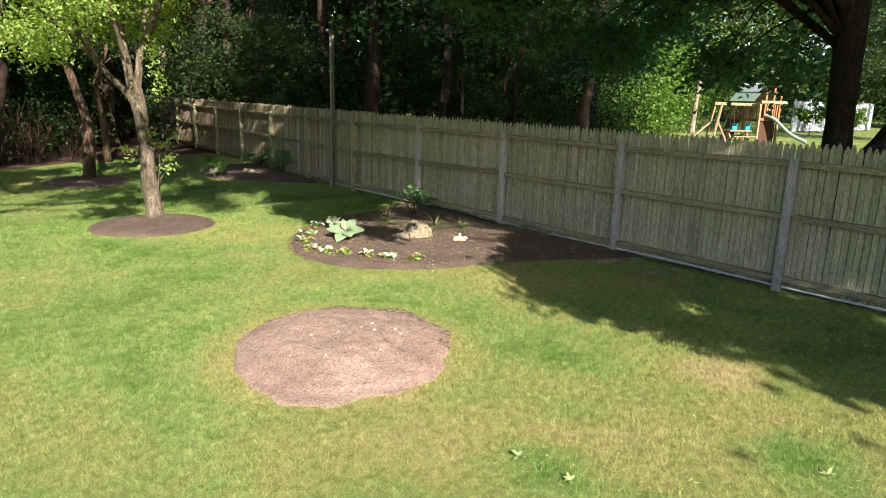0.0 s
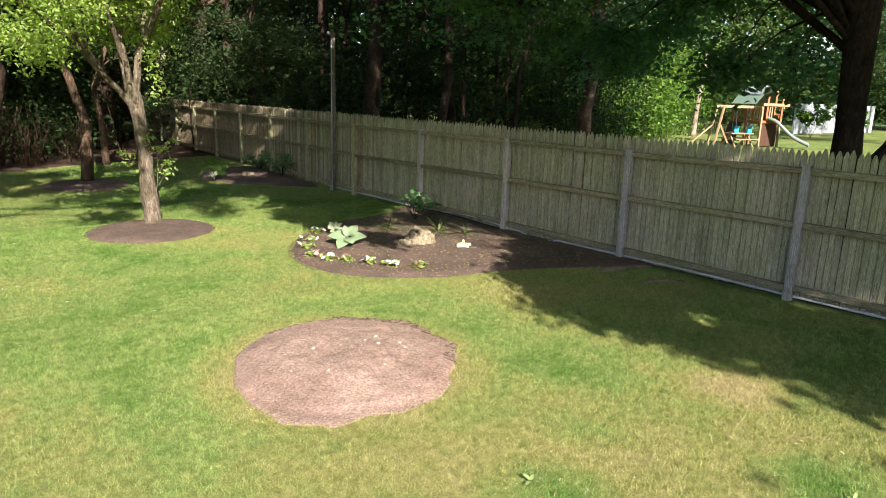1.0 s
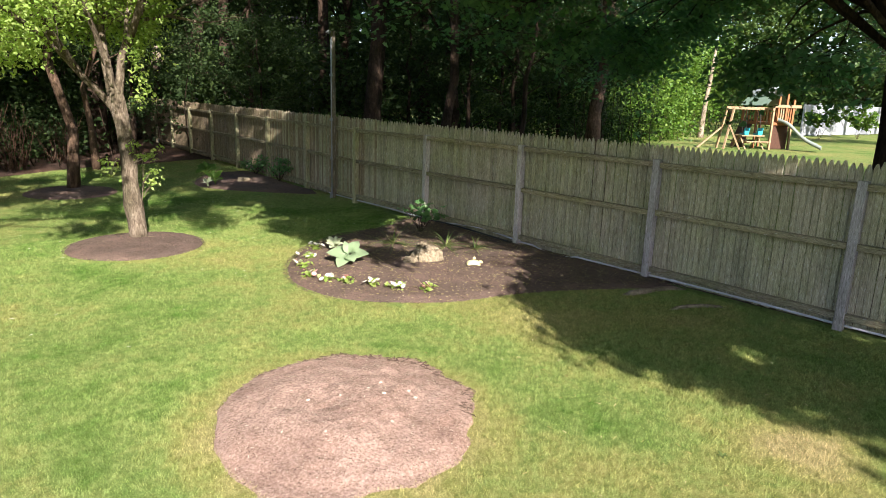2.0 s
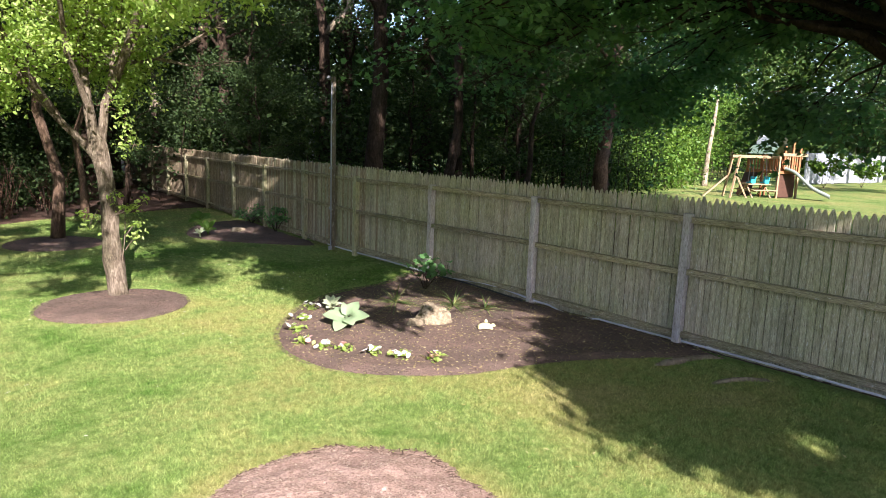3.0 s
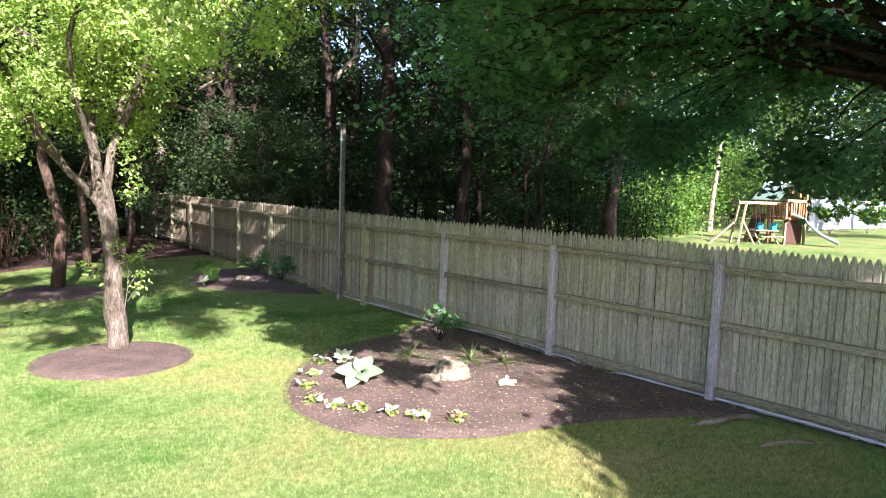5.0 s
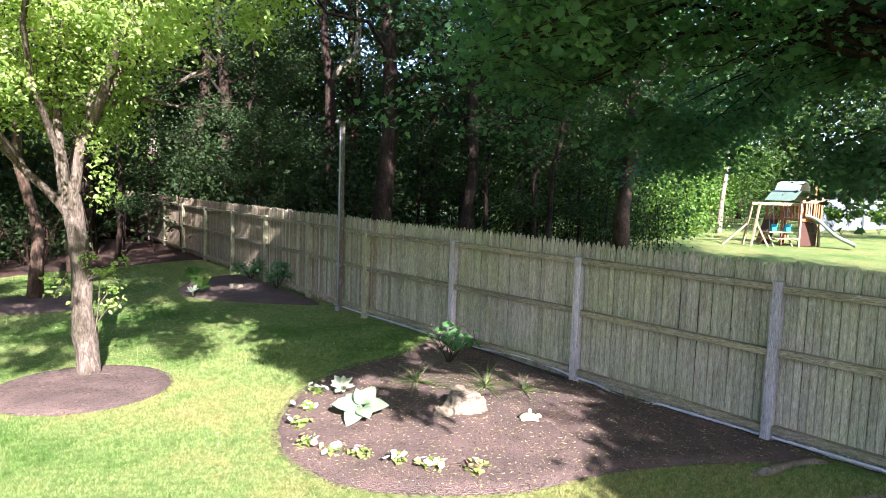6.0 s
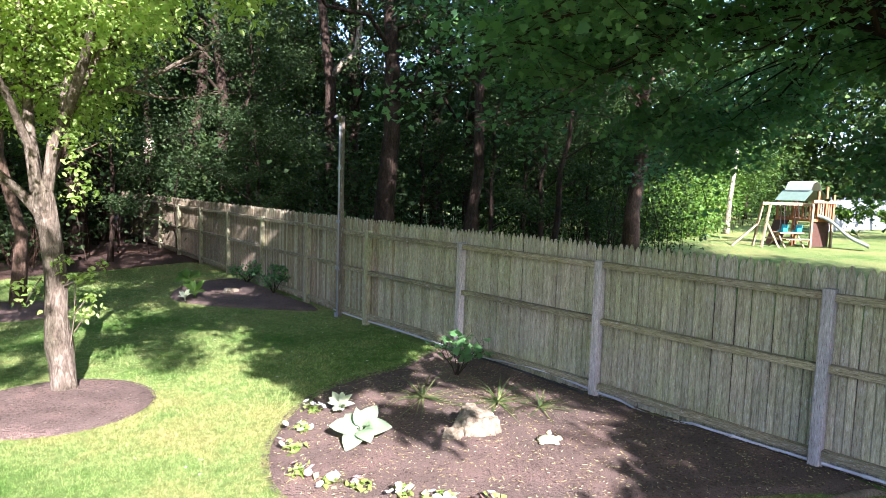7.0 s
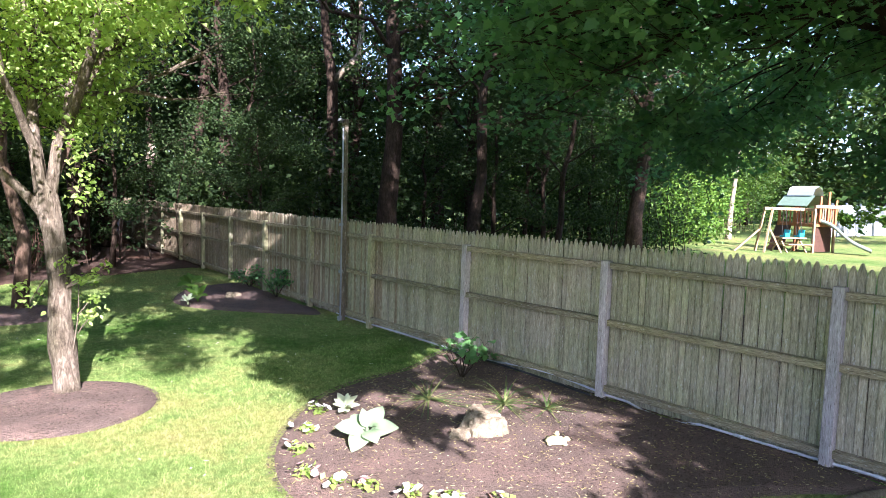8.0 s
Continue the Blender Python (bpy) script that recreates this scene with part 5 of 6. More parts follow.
# ---- bed plants ----


def blade_leaf(length, width, droop, rise_by=0.5, n=7, cup=0.12, point=0.9):
    """One broad leaf along +x, cupped, drooping toward its tip."""
    v, f = [], []
    for i in range(n):
        k = i / (n - 1)
        w = width * (math.sin(math.pi * min(1, k * point + 0.06)) ** 0.75) / 2
        if i == n - 1:
            w = 0.004
        z = length * (rise_by * k - droop * k * k)
        for s in (-1, -0.5, 0, 0.5, 1):
            v.append((length * k, w * s, z + cup * w * abs(s) ** 1.5))
    for i in range(n - 1):
        for s in range(4):
            a = i * 5 + s
            f.append((a, a + 1, a + 6, a + 5))
    return v, f


def hosta_leaf(length, width, rise_by, droop, n=9):
    """A broad heart-shaped leaf along +x on a short stalk, folded along its midrib, with a pointed tip."""
    v, f = [], []
    for i in range(n):
        k = i / (n - 1)
        w = math.sqrt(max(0.0, 1 - (1 - k / 0.36) ** 2)) if k < 0.36 else 1 - ((k - 0.36) / 0.64) ** 1.9
        w = max(w, 0.02) * width / 2
        z = length * (rise_by * k - droop * k * k)
        for s in (-1, -0.55, 0, 0.55, 1):
            v.append((length * (k - 0.05 * (1 - abs(s)) * (k < 0.1)), w * s, z + 0.22 * w * abs(s) - 0.2 * w * max(0.0, abs(s) - 0.55) + 0.003 * math.sin(9 * k + 4 * s)))
    for i in range(n - 1):
        for s in range(4):
            a = i * 5 + s
            f.append((a, a + 1, a + 6, a + 5))
    return v, f


def hosta(at, r, count, label, turn=0.0, mat="leaf_blue", seed=1, upright=0.3, slim=0.8):
    rng = np.random.default_rng(seed)
    ob = thing("hosta", at, label, "plant", "plants in the beds", "", turn)
    st = Build()
    # the whole rosette leans toward the light
    lean = Matrix.Translation((0, 0, 0.03)) @ Matrix.Rotation(radians(24), 4, Euler((0, 0, -radians(turn))).to_matrix() @ Vector((0.77, -0.64, 0)))
    for i in range(count):
        inner = i >= count - 2
        ln = r * (0.6 if inner else rng.uniform(0.9, 1.2))
        az = 360 * i / max(1, count - 2) + rng.uniform(-12, 12)
        up = upright + (0.55 if inner else rng.uniform(-0.08, 0.12))
        v, f = hosta_leaf(ln, ln * slim * rng.uniform(0.92, 1.08), up, 0.3 if not inner else 0.1)
        h = 0.13 * r / 0.26 + (0.03 if inner else rng.uniform(-0.02, 0.02))
        a, d = radians(az), (0.01 if inner else 0.035) * r / 0.26
        child("leaf", mesh_of("leaf", v, f, MAT[mat], True), ob, lean @ pose(d * math.cos(a), d * math.sin(a), h, rng.uniform(-9, 9), rng.uniform(-6, 6), az))
        st.tube([(0.008 * math.cos(a), 0.008 * math.sin(a), 0.0), lean @ Vector((d * math.cos(a), d * math.sin(a), h + 0.002))], 0.007, 5)
    child("stalks", st.mesh("stalks", MAT[mat]), ob)
    return ob


hosta((5.12, 8.33, 0.03), 0.22, 8, "pale blue-green hosta with broad pointed leaves in the mulch", 25, "leaf_blue", 4, 0.42, 0.78)
hosta((5.36, 9.1, 0.03), 0.12, 11, "small variegated hosta with pale upright leaves", 0, "leaf_pale", 6, 0.9, 0.6)
hosta((6.5, 16.6, 0.05), 0.22, 8, "green hosta in the shaded far bed", 10, "leaf_hedge", 7, 0.7, 0.6)
hosta((6.2, 16.3, 0.05), 0.12, 7, "small pale-edged hosta in the shaded far bed", 40, "leaf_pale", 9, 0.9, 0.5)
hosta((7.0, 18.4, 0.05), 0.26, 8, "dark green hosta in the shaded far bed", 70, "leaf_hedge", 8, 0.5)


def begonia(at, pinkish, seed):
    rng = np.random.default_rng(seed)
    ob = thing("begonia", at, "small bedding plant with pink flowers" if pinkish else "small bedding plant with white flowers and green leaves", "flower", "flowers round the bed")
    n = 34
    p = np.stack([rng.normal(0, 0.045, n), rng.normal(0, 0.045, n), rng.uniform(0.01, 0.1, n)], 1)
    child("foliage", leaf_mesh("foliage", p, 0.055, MAT["leaf_bright"], rng, 0.42, 0.8), ob)
    k = 6 + int(rng.integers(0, 3)) - 2 * pinkish
    for _ in range(k):
        petals = Build()
        c = Vector((rng.normal(0, 0.06), rng.normal(0, 0.06), rng.uniform(0.07, 0.115)))
        tilt = Euler((rng.uniform(-0.7, 0.7), rng.uniform(-0.7, 0.7), rng.uniform(0, 6))).to_matrix()
        for q in range(5):
            a = q * 2 * math.pi / 5
            u, s = Vector((math.cos(a), math.sin(a), 0.25)), Vector((-math.sin(a), math.cos(a), 0))
            pts = [Vector(), u * 0.017 + s * 0.015, u * 0.033 + s * 0.012, u * 0.033 - s * 0.012, u * 0.017 - s * 0.015]
            petals.add([c + tilt @ x for x in pts], [(0, 1, 2, 3, 4)])
        child("bloom", petals.mesh("bloom", MAT["petal_pink" if pinkish and rng.uniform() < 0.5 else "petal_white"]), ob)


for i, (x, y, p) in enumerate(((5.12, 9.25, 0), (4.78, 8.82, 0), (4.48, 8.46, 1), (4.3, 7.98, 1), (4.42, 7.69, 0), (4.57, 7.49, 1), (4.76, 7.19, 0), (4.93, 6.92, 0), (5.18, 6.65, 1))):
    begonia((x, y, 0.025), p, 100 + i)


def strap_plant(at, n, length, seed, label):
    rng = np.random.default_rng(seed)
    ob = thing("daylily", at, label, "plant", "plants in the beds")
    b = Build()
    for _ in range(n):
        a, ln, up = rng.uniform(0, 6.28), length * rng.uniform(0.6, 1.1), rng.uniform(0.1, 0.45) if rng.uniform() < 0.75 else rng.uniform(0.6, 0.9)
        prev = None
        for i in range(6):
            k = i / 5
            r = ln * k * (0.35 + 0.65 * (1 - up)) + ln * 0.25 * k * k
            z = ln * (up * k * 1.1 - (0.35 + 0.5 * (1 - up)) * k * k * 0.9)
            c = Vector((math.cos(a) * r, math.sin(a) * r, max(z, 0.01)))
            s = Vector((-math.sin(a), math.cos(a), 0)) * 0.013 * (1 - k * 0.85)
            cur = (c - s, c + s)
            if prev:
                b.add([prev[0], prev[1], cur[1], cur[0]], [(0, 1, 2, 3)])
            prev = cur
    child("leaves", b.mesh("leaves", MAT["leaf_strap"]), ob)


strap_plant((6.34, 8.95, 0.045), 34, 0.66, 1, "clump of arching strap-shaped green leaves")
strap_plant((6.94, 8.36, 0.045), 38, 0.62, 2, "clump of arching yellow-green strap leaves")
strap_plant((7.2, 7.97, 0.045), 18, 0.46, 3, "small clump of upright strap leaves")


def shrub(at, r, h, n, seed, label, mat="leaf_maple", size=0.11, lobed=True):
    rng = np.random.default_rng(seed)
    ob = thing("shrub", at, label, "shrub", "plants in the beds")
    spots = []
    for i in range(9):
        a = i * 2.4
        end = (r * rng.uniform(0.3, 1) * math.cos(a), r * rng.uniform(0.3, 1) * math.sin(a), h * rng.uniform(0.45, 1))
        line = bend(rng, (0.02 * math.cos(a), 0.02 * math.sin(a), 0), end, 5, 0.1)
        wood = Build().tube(line, [0.007, 0.006, 0.005, 0.004, 0.003], 5, False)
        spots += line[2:] + twigs(rng, wood, line[1:], 0.004, 3, r * 0.4)
        child("stem", wood.mesh("stem", MAT["bark_dark"], True), ob)
    child("foliage", (maple_mesh if lobed else leaf_mesh)("foliage", scatter(rng, spots, n, 0.06), size, MAT[mat], rng), ob)


shrub((7.28, 9.45, 0.045), 0.52, 0.5, 62, 66, "young maple seedling with light green lobed leaves by the fence", "leaf_seedling", 0.105)
shrub((8.1, 16.4, 0.05), 0.5, 0.55, 420, 62, "low dark shrub in the shaded bed", "leaf_maple", 0.075, False)
shrub((8.2, 18.0, 0.05), 0.5, 0.45, 380, 63, "low dark shrub in the shaded bed", "leaf_maple", 0.075, False)
shrub((6.6, 27.6, 0.0), 1.0, 1.5, 1500, 64, "leafy shrub at the wood's edge", "leaf_wood", 0.08, False)
shrub((7.6, 31.2, 0.0), 0.9, 1.7, 1100, 65, "leafy shrub with dry stems before the fence's far end", "leaf_weed", 0.07, False)


def dry_brush(at, spread, h, n, seed):
    """A clump of thin leafless stems."""
    rng = np.random.default_rng(seed)
    b = Build()
    for _ in range(n):
        a, r = rng.uniform(0, 6.28), spread * math.sqrt(rng.uniform())
        foot = (0.4 * r * math.cos(a), 0.4 * r * math.sin(a), -0.02)
        tip = (r * math.cos(a) + rng.normal() * 0.2, r * math.sin(a) + rng.normal() * 0.2, h * rng.uniform(0.5, 1.0))
        line = bend(rng, foot, tip, 5, 0.0, 0.07)
        b.tube(line, [0.012, 0.01, 0.008, 0.006, 0.003], 3, False)
        twigs(rng, b, line, 0.004, 2, 0.4, 0.3, 3)
    ob = tagged(new("brush", b.mesh("brush", MAT["stem"], True)), "clump of leafless reddish-brown stems at the wood's edge", "brush", "dry brush at the wood's edge")
    ob.matrix_world = pose(*at)


for k, (x, y, h) in enumerate(((1.2, 21.3, 1.9), (2.2, 21.9, 2.1), (3.0, 21.8, 1.8), (0.2, 20.9, 1.7), (4.4, 23.4, 1.6), (8.4, 31.0, 0.9), (8.8, 31.8, 1.0), (1.8, 23.0, 2.4))):
    dry_brush((x, y, 0), 0.75, h, 34, 90 + k)


def rock(at, size, seed, label, turn=0.0):
    bm = bmesh.new()
    bmesh.ops.create_icosphere(bm, subdivisions=4, radius=1)
    for v in bm.verts:
        p = v.co.copy()
        k = 1 + 0.36 * noise.noise(p * 1.7 + Vector((seed, 0, 0))) + 0.16 * noise.noise(p * 4 + Vector((0, seed, 0)))
        q = p * k
        for nx, ny, nz, lim in ((1, 0.2, 0.35, 0.6), (-1, 0.3, 0.5, 0.55), (0.3, -1, 0.55, 0.5), (-0.4, 1, 0.2, 0.6), (0.12, -0.1, 1, 0.42), (-0.6, -0.2, 1, 0.55), (0.7, -0.8, 0.3, 0.62), (-0.75, -0.6, 0.5, 0.55), (0.8, 0.7, 0.8, 0.6)):
            d = Vector((nx, ny, nz)).normalized()
            over = q.dot(d) - lim
            if over > 0:
                q -= d * over * 0.97
        q *= 1.35 * (1 + 0.07 * noise.noise(p * 3 + Vector((seed, seed, 0))) + 0.17 * noise.noise(p * 6) + 0.1 * noise.noise(p * 15))
        v.co = Vector((q.x * size[0], q.y * size[1], q.z * size[2]))
    me = bpy.data.meshes.new("rock")
    bm.to_mesh(me)
    bm.free()
    me.materials.append(MAT["rock"])
    ob = new("rock", me)
    ob.matrix_world = pose(*at, 0, 0, turn)
    tagged(ob, label, "rock")


rock((6.16, 7.9, 0.035), (0.27, 0.21, 0.33), 2.0, "flat-topped tan sandstone rock in the mulch bed", -35)
rock((5.88, 7.9, 0.05), (0.12, 0.11, 0.09), 5.0, "small tan rock beside the larger one", 10)
rock((7.35, 16.9, 0.05), (0.2, 0.16, 0.12), 7.0, "grey-brown rock in the shaded bed", 20)

# pale garden ornament: a low turtle-like shape
oo = thing("garden_ornament", (6.5, 7.25, 0.05), "small pale yellow garden ornament lying on mulch", "ornament", "", "", -35)


def blob(name, at, size):
    b = bmesh.new()
    bmesh.ops.create_uvsphere(b, u_segments=16, v_segments=10, radius=1)
    for v in b.verts:
        k = 1 + 0.12 * noise.noise(v.co * 2.5)
        v.co = Vector((v.co.x * size[0] * k, v.co.y * size[1] * k, max(-0.3, v.co.z) * size[2] * k))
    me = bpy.data.meshes.new(name)
    b.to_mesh(me)
    b.free()
    me.materials.append(MAT["yellow"])
    me.polygons.foreach_set("use_smooth", np.ones(len(me.polygons), bool))
    child(name, me, oo, Matrix.Translation(at))


blob("shell", (0, 0, 0.02), (0.1, 0.065, 0.05))
blob("head", (0.1, 0.0, 0.035), (0.035, 0.025, 0.03))
blob("knob", (0.01, 0.01, 0.085), (0.022, 0.02, 0.03))
for ax, ay in ((0.07, 0.055), (0.07, -0.055), (-0.07, 0.05), (-0.07, -0.05)):
    blob("foot", (ax, ay, 0.01), (0.026, 0.02, 0.016))

# surface roots showing through the turf beside the bed
for line, radii in (
    ([(7.2, 5.24, -0.02), (7.3, 5.18, 0.02), (7.45, 5.13, 0.026), (7.62, 5.12, 0.012), (7.75, 5.08, 0.022), (7.95, 5.0, 0.02), (8.1, 4.9, -0.02)], [0.03, 0.042, 0.045, 0.036, 0.034, 0.03, 0.02]),
    ([(7.15, 4.57, -0.02), (7.26, 4.53, 0.012), (7.42, 4.47, 0.018), (7.58, 4.39, 0.015), (7.72, 4.27, 0.01), (7.8, 4.2, -0.02)], [0.02, 0.026, 0.028, 0.026, 0.022, 0.015]),
):
    tagged(new("tree_root", Build().tube(line, radii, 9, True, 0.08, np.random.default_rng(21)).mesh("tree_root", MAT["bark_pale"], True)), "grey-brown surface root showing in the turf", "root", "surface roots in the turf")

# weeds and a twig in the grass
def weed(at, r, n, seed, mat, label):
    rng = np.random.default_rng(seed)
    ob = thing("weed", at, label, "weed", "weeds in the lawn")
    for i in range(n):
        v, f = blade_leaf(r * rng.uniform(0.6, 1.0), r * 0.34, rng.uniform(0.2, 0.5), 0.55, 5)
        child("leaf", mesh_of("leaf", v, f, MAT[mat], True), ob, pose(0, 0, 0.015, rng.uniform(-15, 15), rng.uniform(-25, 5), 360 * i / n + rng.uniform(-20, 20)))


weed((2.67, 2.34, 0.0), 0.075, 8, 1, "leaf_weed", "small light green weed in the grass")
weed((2.72, 1.96, 0.0), 0.06, 6, 2, "leaf_weed", "small green weed in the grass")
weed((4.48, 2.54, 0.0), 0.06, 5, 3, "leaf_strap", "small yellowish weed in the grass")
weed((4.06, 1.01, 0.0), 0.06, 6, 4, "leaf_weed", "small green weed in the grass")
tagged(new("twig", Build().tube([(4.42, 1.56, 0.035), (4.52, 1.5, 0.045), (4.62, 1.49, 0.04), (4.75, 1.44, 0.035)], [0.002, 0.002, 0.0018, 0.001], 6).mesh("twig", MAT["timber"], True)), "thin pale fallen twig lying on the grass", "twig")

# ---- the neighbour's lawn ----


def playset():
    """Timber swing beam, tower with canopy, and a wavy slide; local x runs along the swing beam."""
    ob = thing("playset", (32.75, 17.4, 0.14), "wooden play set with swings, canopy tower and wavy slide", "play set", "", "", -24)
    ob.matrix_world = ob.matrix_world @ Matrix.Scale(0.92, 4)

    def bar(name, a, c, w, h, mat, label=""):
        child(name, Build().beam(a, c, w, h).mesh(name, MAT[mat]), ob, None, label)

    H = 2.22
    bar("leg", (0.3, 0.55, 0), (0.35, 0.1, H), 0.1, 0.1, "timber")
    bar("leg", (0.0, -0.4, 0), (0.65, -0.1, H), 0.1, 0.1, "timber")
    bar("brace", (-0.95, 0.6, 0), (0.3, 0.33, 1.15), 0.09, 0.09, "timber")
    bar("brace", (0.85, -0.65, 0), (0.35, -0.25, 1.3), 0.09, 0.09, "timber")
    bar("swing_beam", (0.2, 0, H), (2.95, 0.1, H), 0.12, 0.15, "timber")
    for x in (1.5, 2.4):
        seat = Build().box((0.3, 0.42, 0.06), pose(x + 0.08, 0, 0.8, 0, 12, 0), 0.04).box((0.05, 0.42, 0.36), pose(x + 0.22, 0, 0.98, 0, 12, 0), 0.02).box((0.3, 0.05, 0.2), pose(x + 0.08, -0.2, 0.9), 0.02)
        seat_ob = child("swing_seat", seat.mesh("swing_seat", MAT["blue"]), ob, None, "turquoise plastic swing seat")
        for y in (-0.18, 0.18):
            child("rope", Build().tube([(x, y * 0.4, H), (x + 0.08, y, 0.85)], 0.014, 5).mesh("rope", MAT["dark"]), seat_ob, None, "dark rope")
    x0, x1, y0, y1, deck = 2.9, 4.2, -0.5, 1.85, 1.42
    for x in (x0, x1):
        for y in (y0, 0.7, y1):
            bar("tower_post", (x, y, 0), (x, y, 2.45), 0.11, 0.11, "timber" if y == y0 else "cedar")
    child("deck", Build().box((x1 - x0 + 0.1, y1 - y0 + 0.1, 0.14), Matrix.Translation(((x0 + x1) / 2, (y0 + y1) / 2, deck))).mesh("deck", MAT["cedar"]), ob)
    for k in range(10):
        y = y0 + 0.12 + k * 0.235
        bar("rail_slat", (x0 - 0.06, y, deck), (x0 - 0.06, y, 2.2), 0.025, 0.1, "timber" if k in (1, 3) else "cedar")
        bar("rail_slat", (x1 + 0.06, y, deck), (x1 + 0.06, y, 2.2), 0.025, 0.1, "cedar")
    bar("top_rail", (x0 - 0.1, y0 - 0.1, 2.22), (x0 - 0.1, y1 + 0.1, 2.22), 0.05, 0.12, "timber")
    bar("top_rail", (x1 + 0.1, y0 - 0.1, 2.22), (x1 + 0.1, y1 + 0.1, 2.22), 0.05, 0.12, "timber")
    bar("top_rail", (x0 - 0.05, y0 - 0.09, 2.38), (x1 + 0.45, y0 - 0.09, 2.38), 0.05, 0.16, "timber")
    for x, top in ((3.2, 2.9), (3.72, 3.15), (4.2, 2.75)):
        bar("upright", (x, y0 - 0.03, deck), (x, y0 - 0.03, top), 0.12, 0.08, "cedar")
    for x in (3.4, 3.55, 3.9, 4.05):
        bar("rail_slat", (x, y0 - 0.02, deck), (x, y0 - 0.02, 2.3), 0.08, 0.025, "timber" if x < 3.6 else "cedar")
    child("side_panel", Build().box((1.1, 0.05, 1.28), Matrix.Translation((3.55, y0 + 0.09, 0.7))).mesh("side_panel", MAT["cedar_dark"]), ob, None, "dark brown panel")
    child("climbing_wall", Build().box((0.06, 1.0, 1.75), pose(2.66, 1.5, 0.72, 0, 20, 0)).mesh("climbing_wall", MAT["cedar_dark"]), ob, None, "dark climbing wall")
    ridge = 3.55
    for name, mat, label, rows in (
        ("canopy", "canvas", "grey-green canvas canopy", ((x0 - 0.15, 2.4), (ridge - 0.3, 2.95), (ridge + 0.3, 2.95), (x1 + 0.15, 2.4))),
        ("canopy_ridge", "canvas_pale", "pale upper canopy", ((ridge - 0.36, 2.95), (ridge - 0.2, 3.34), (ridge, 3.44), (ridge + 0.2, 3.34), (ridge + 0.36, 2.95))),
    ):
        cv = [(x, y, z - t) for t in (0.0, 0.025) for x, z in rows for y in ((y0 + 0.4, y1 + 0.1) if name == "canopy" else (y0 + 0.5, y1 - 0.1))]
        k = len(rows)
        cf = [(2 * i + o, 2 * i + 1 + o, 2 * i + 3 + o, 2 * i + 2 + o) for o in (0, 2 * k) for i in range(k - 1) if not (name == "canopy" and i == 1)]
        child(name, Build().add(cv, cf).mesh(name, MAT[mat]), ob, None, label)
    sl = Build()
    rows = []
    for i in range(25):
        k = i / 24
        z = 1.46 * (1 - k) + 0.13 * math.sin(k * 2 * math.pi * 1.15) * (1 - k * 0.6) + 0.14
        x, y = 3.36 + 1.45 * k, y0 + 0.05 - 1.75 * k
        for off, lift in ((-0.36, 0.12), (-0.32, 0.14), (-0.28, 0.0), (0.28, 0.0), (0.32, 0.14), (0.36, 0.12), (0.3, -0.04), (-0.3, -0.04)):
            rows.append((x + off * 0.74, y + off * 0.67, max(z + lift, 0.02)))
    sl.add(rows, [(i * 8 + a, i * 8 + (a + 1) % 8, i * 8 + 8 + (a + 1) % 8, i * 8 + 8 + a) for i in range(24) for a in range(8)])
    child("slide", sl.mesh("slide", MAT["slide"], True), ob, None, "wavy grey-green plastic slide")


playset()

# picnic table under the tower
pic = thing("picnic_table", (34.5, 16.75, 0.14), "small pale timber picnic table beneath the play tower", "table", "", "", -24)
child("tabletop", Build().box((1.4, 0.65, 0.06), Matrix.Translation((0, 0, 0.68)), 0.01).mesh("tabletop", MAT["timber"]), pic)
for by_ in (-0.6, 0.6):
    child("bench", Build().box((1.4, 0.24, 0.05), Matrix.Translation((0, by_, 0.4)), 0.01).mesh("bench", MAT["timber"]), pic)
for bx_ in (-0.55, 0.55):
    leg_ob = child("leg", Build().beam((bx_, -0.5, 0), (bx_, 0.0, 0.66), 0.08, 0.05).beam((bx_, 0.5, 0), (bx_, 0.0, 0.66), 0.08, 0.05).mesh("leg", MAT["timber"]), pic)
    child("crossbar", Build().beam((bx_ + 0.06, -0.7, 0.36), (bx_ + 0.06, 0.7, 0.36), 0.04, 0.08).mesh("crossbar", MAT["timber"]), leg_ob)

# pale leaning trunk at the hedge
pt = thing("bare_trunk", (41.6, 23.3, 0.12), "pale sunlit leaning bare tree trunk by the hedge", "tree trunk")
child("trunk", Build().tube([(0, 0, -0.1), (0.03, 0, 0.4), (0.12, -0.02, 2.0), (0.3, -0.1, 4.0), (0.46, -0.16, 5.8)], [0.26, 0.18, 0.15, 0.12, 0.07], 12, True, 0.06, np.random.default_rng(3)).mesh("trunk", MAT["bark_pale"], True), pt)

# white fence at the far side
wf = thing("vinyl_fence", (53.6, 21.8, 0.15), "plain white vinyl fence across the far lawn", "fence", "", "", 0)
for k in range(6):
    a, c = Vector((2.36 * k, -0.16 * k, 0)), None
    bpt = Vector((2.36 * (k + 1), -0.16 * (k + 1), 0))
    mid, q = (a + bpt) / 2, math.degrees(math.atan2(bpt.y - a.y, bpt.x - a.x))
    child("panel", Build().box(((bpt - a).length - 0.12, 0.05, 2.3), pose(mid.x, mid.y, 1.2, 0, 0, q)).mesh("panel", MAT["white"]), wf)
    child("post", Build().box((0.13, 0.13, 2.5), Matrix.Translation((a.x, a.y, 1.25)), 0.01).mesh("post", MAT["white"]), wf)

# bush and small tree before the white fence
shrub((50.5, 19.3, 0.15), 1.3, 2.6, 1100, 71, "bushy young tree before the white fence", "leaf_hedge", 0.22, False)
shrub((55.0, 18.4, 0.15), 1.6, 2.2, 1200, 72, "rounded green bush before the white fence", "leaf_hedge", 0.22, False)

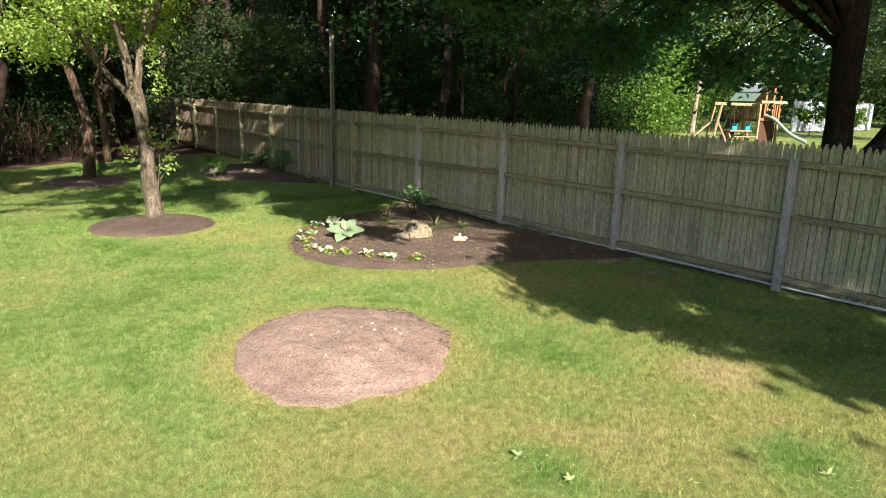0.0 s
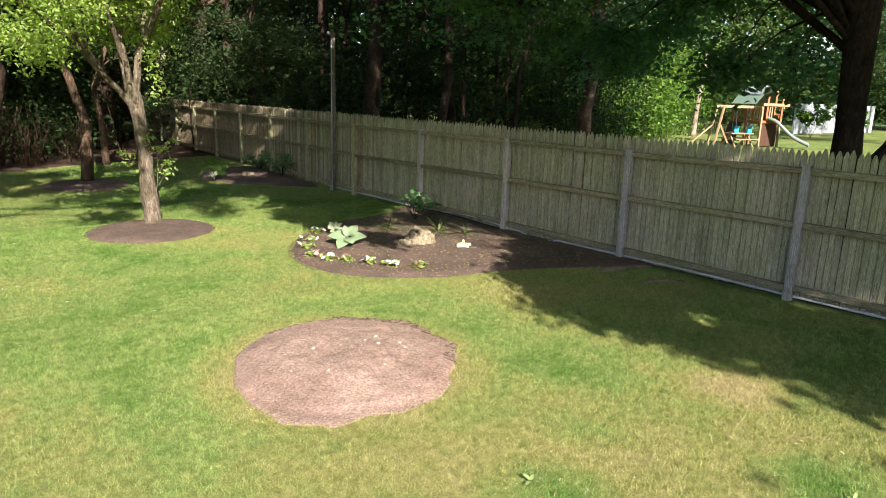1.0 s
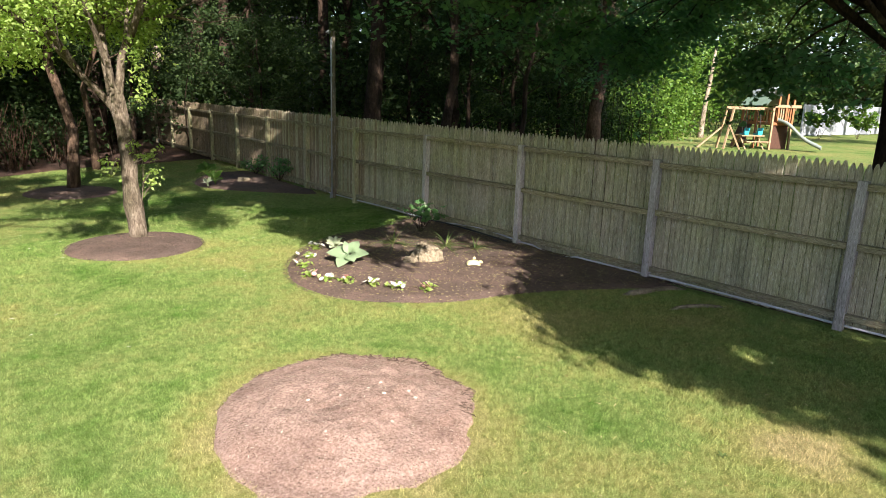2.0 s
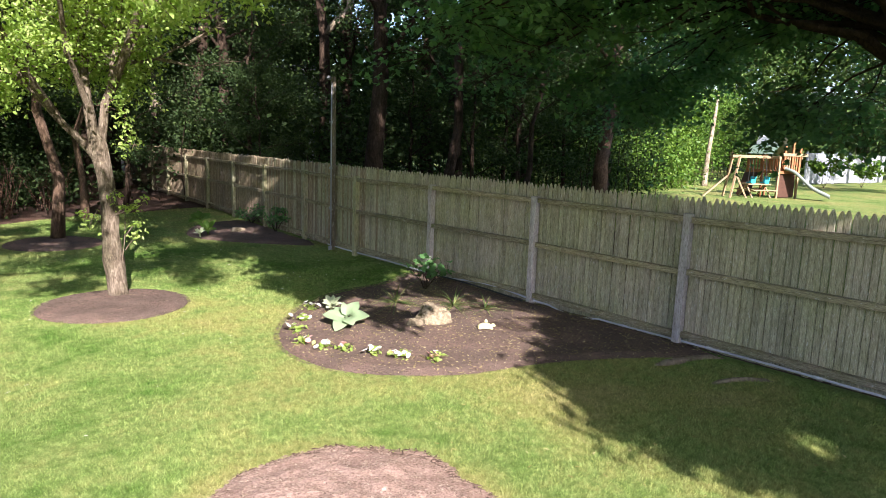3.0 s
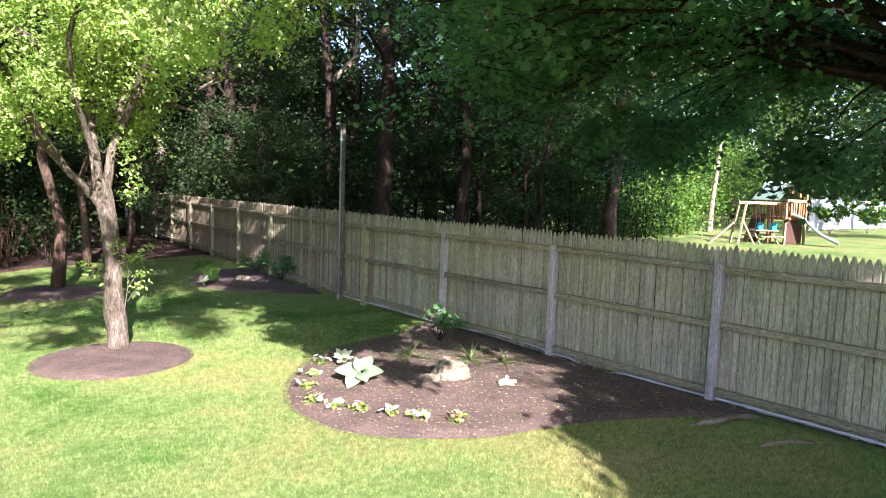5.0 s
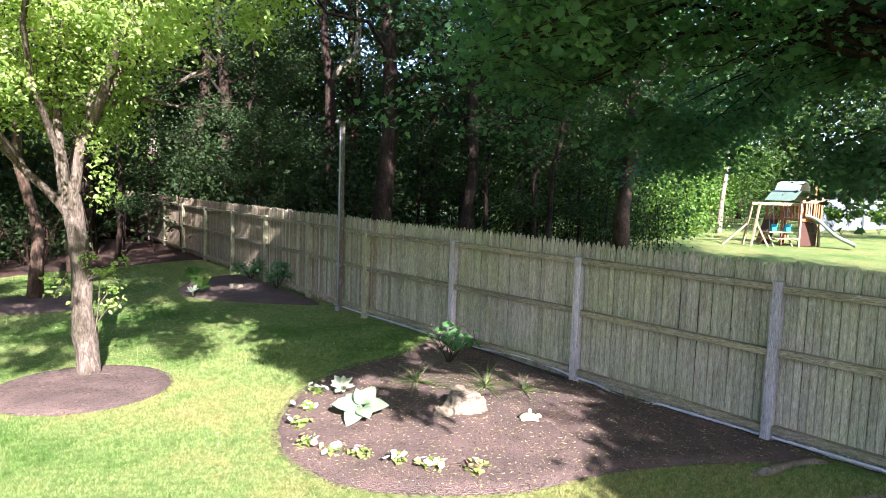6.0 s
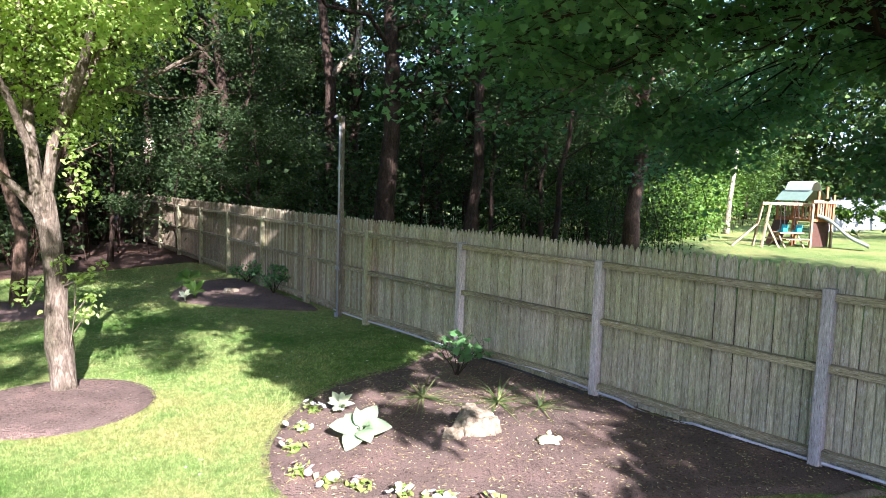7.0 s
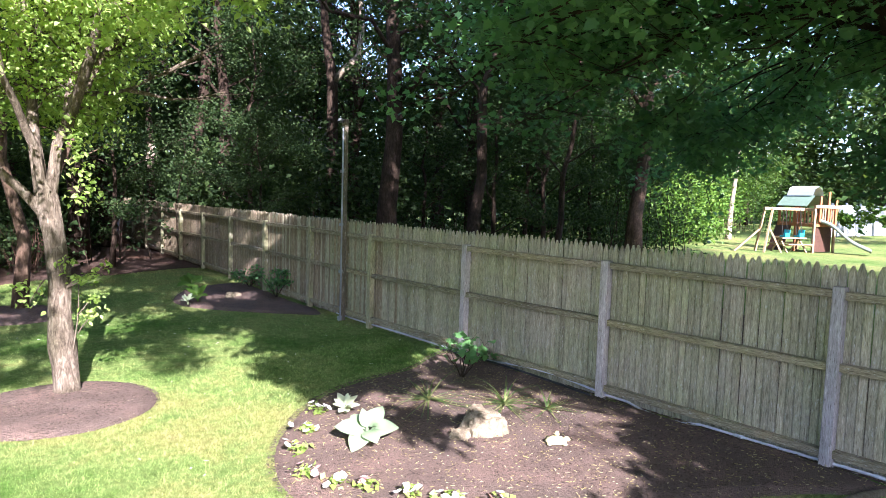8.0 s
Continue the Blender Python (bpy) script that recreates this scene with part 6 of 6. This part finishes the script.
# torn pale wood hanging from a dark trunk behind the fence's far end
torn = thing("broken_tree", (9.62, 30.6, 0.25), "dark dead trunk with pale torn strips of wood", "tree trunk")
child("trunk", Build().tube([(0, 0, -0.3), (0.03, 0, 2.0), (0.0, 0.02, 4.0), (-0.1, 0.05, 6.5)], [0.17, 0.14, 0.12, 0.08], 10, True, 0.08, np.random.default_rng(4)).mesh("trunk", MAT["bark_dark"], True), torn)
for k, (dx, dy) in enumerate(((-0.16, -0.2), (-0.03, -0.24), (0.12, -0.2), (0.26, -0.16), (-0.26, -0.14))):
    child("splinter", Build().tube([(dx * 0.2, -0.13, 3.75), (dx * 0.7, dy * 0.9, 3.3 - 0.04 * k), (dx, dy, 2.7 + 0.05 * k)], [0.045, 0.04, 0.012], 6).mesh("splinter", MAT["bark_pale"], True), torn, None, "pale torn wood")

# forked tree deep in the wood
fork = thing("forked_tree", (14.75, 25.5, 0), "tall dark tree with a pale forked limb", "tree")
child("trunk", Build().tube([(0, 0, -0.1), (0, 0, 3.0), (-0.05, 0, 6.4), (-0.35, 0.1, 8.6), (-0.6, 0.2, 12)], [0.3, 0.24, 0.2, 0.15, 0.06], 12, True, 0.05, np.random.default_rng(6)).mesh("trunk", MAT["bark_dark"], True), fork)
child("limb", Build().tube([(-0.02, -0.05, 6.5), (0.3, -0.3, 6.95), (0.75, -0.55, 7.5), (0.85, -0.6, 8.6), (0.7, -0.5, 10.5)], [0.15, 0.13, 0.12, 0.1, 0.05], 10, True, 0.05, np.random.default_rng(7)).mesh("limb", MAT["bark_pale"], True), fork, None, "pale limb")

# pale house glimpsed through the leaves
house = thing("house", (15.6, 34.0, 0), "pale house barely seen through the wood", "house", "", "", -25)
child("wall", Build().box((6.0, 5.0, 4.4), Matrix.Translation((0, 2.5, 2.2)), 0.02).mesh("wall", MAT["white"]), house)
child("roof", Build().add([(-3.3, -0.4, 4.4), (3.3, -0.4, 4.4), (3.3, 5.4, 4.4), (-3.3, 5.4, 4.4), (-3.3, 2.5, 6.3), (3.3, 2.5, 6.3)], [(0, 1, 5, 4), (2, 3, 4, 5), (0, 4, 3), (1, 2, 5), (3, 2, 1, 0)]).mesh("roof", MAT["roof"]), house)
for wx in (-1.6, 1.5):
    win = child("window", Build().box((1.0, 0.08, 1.3), Matrix.Translation((wx, -0.03, 2.6)), 0.01).mesh("window", MAT["white"]), house)
    child("pane", Build().box((0.84, 0.03, 1.14), Matrix.Translation((wx, -0.08, 2.6))).mesh("pane", MAT["glass"]), win, None, "dark glass pane")
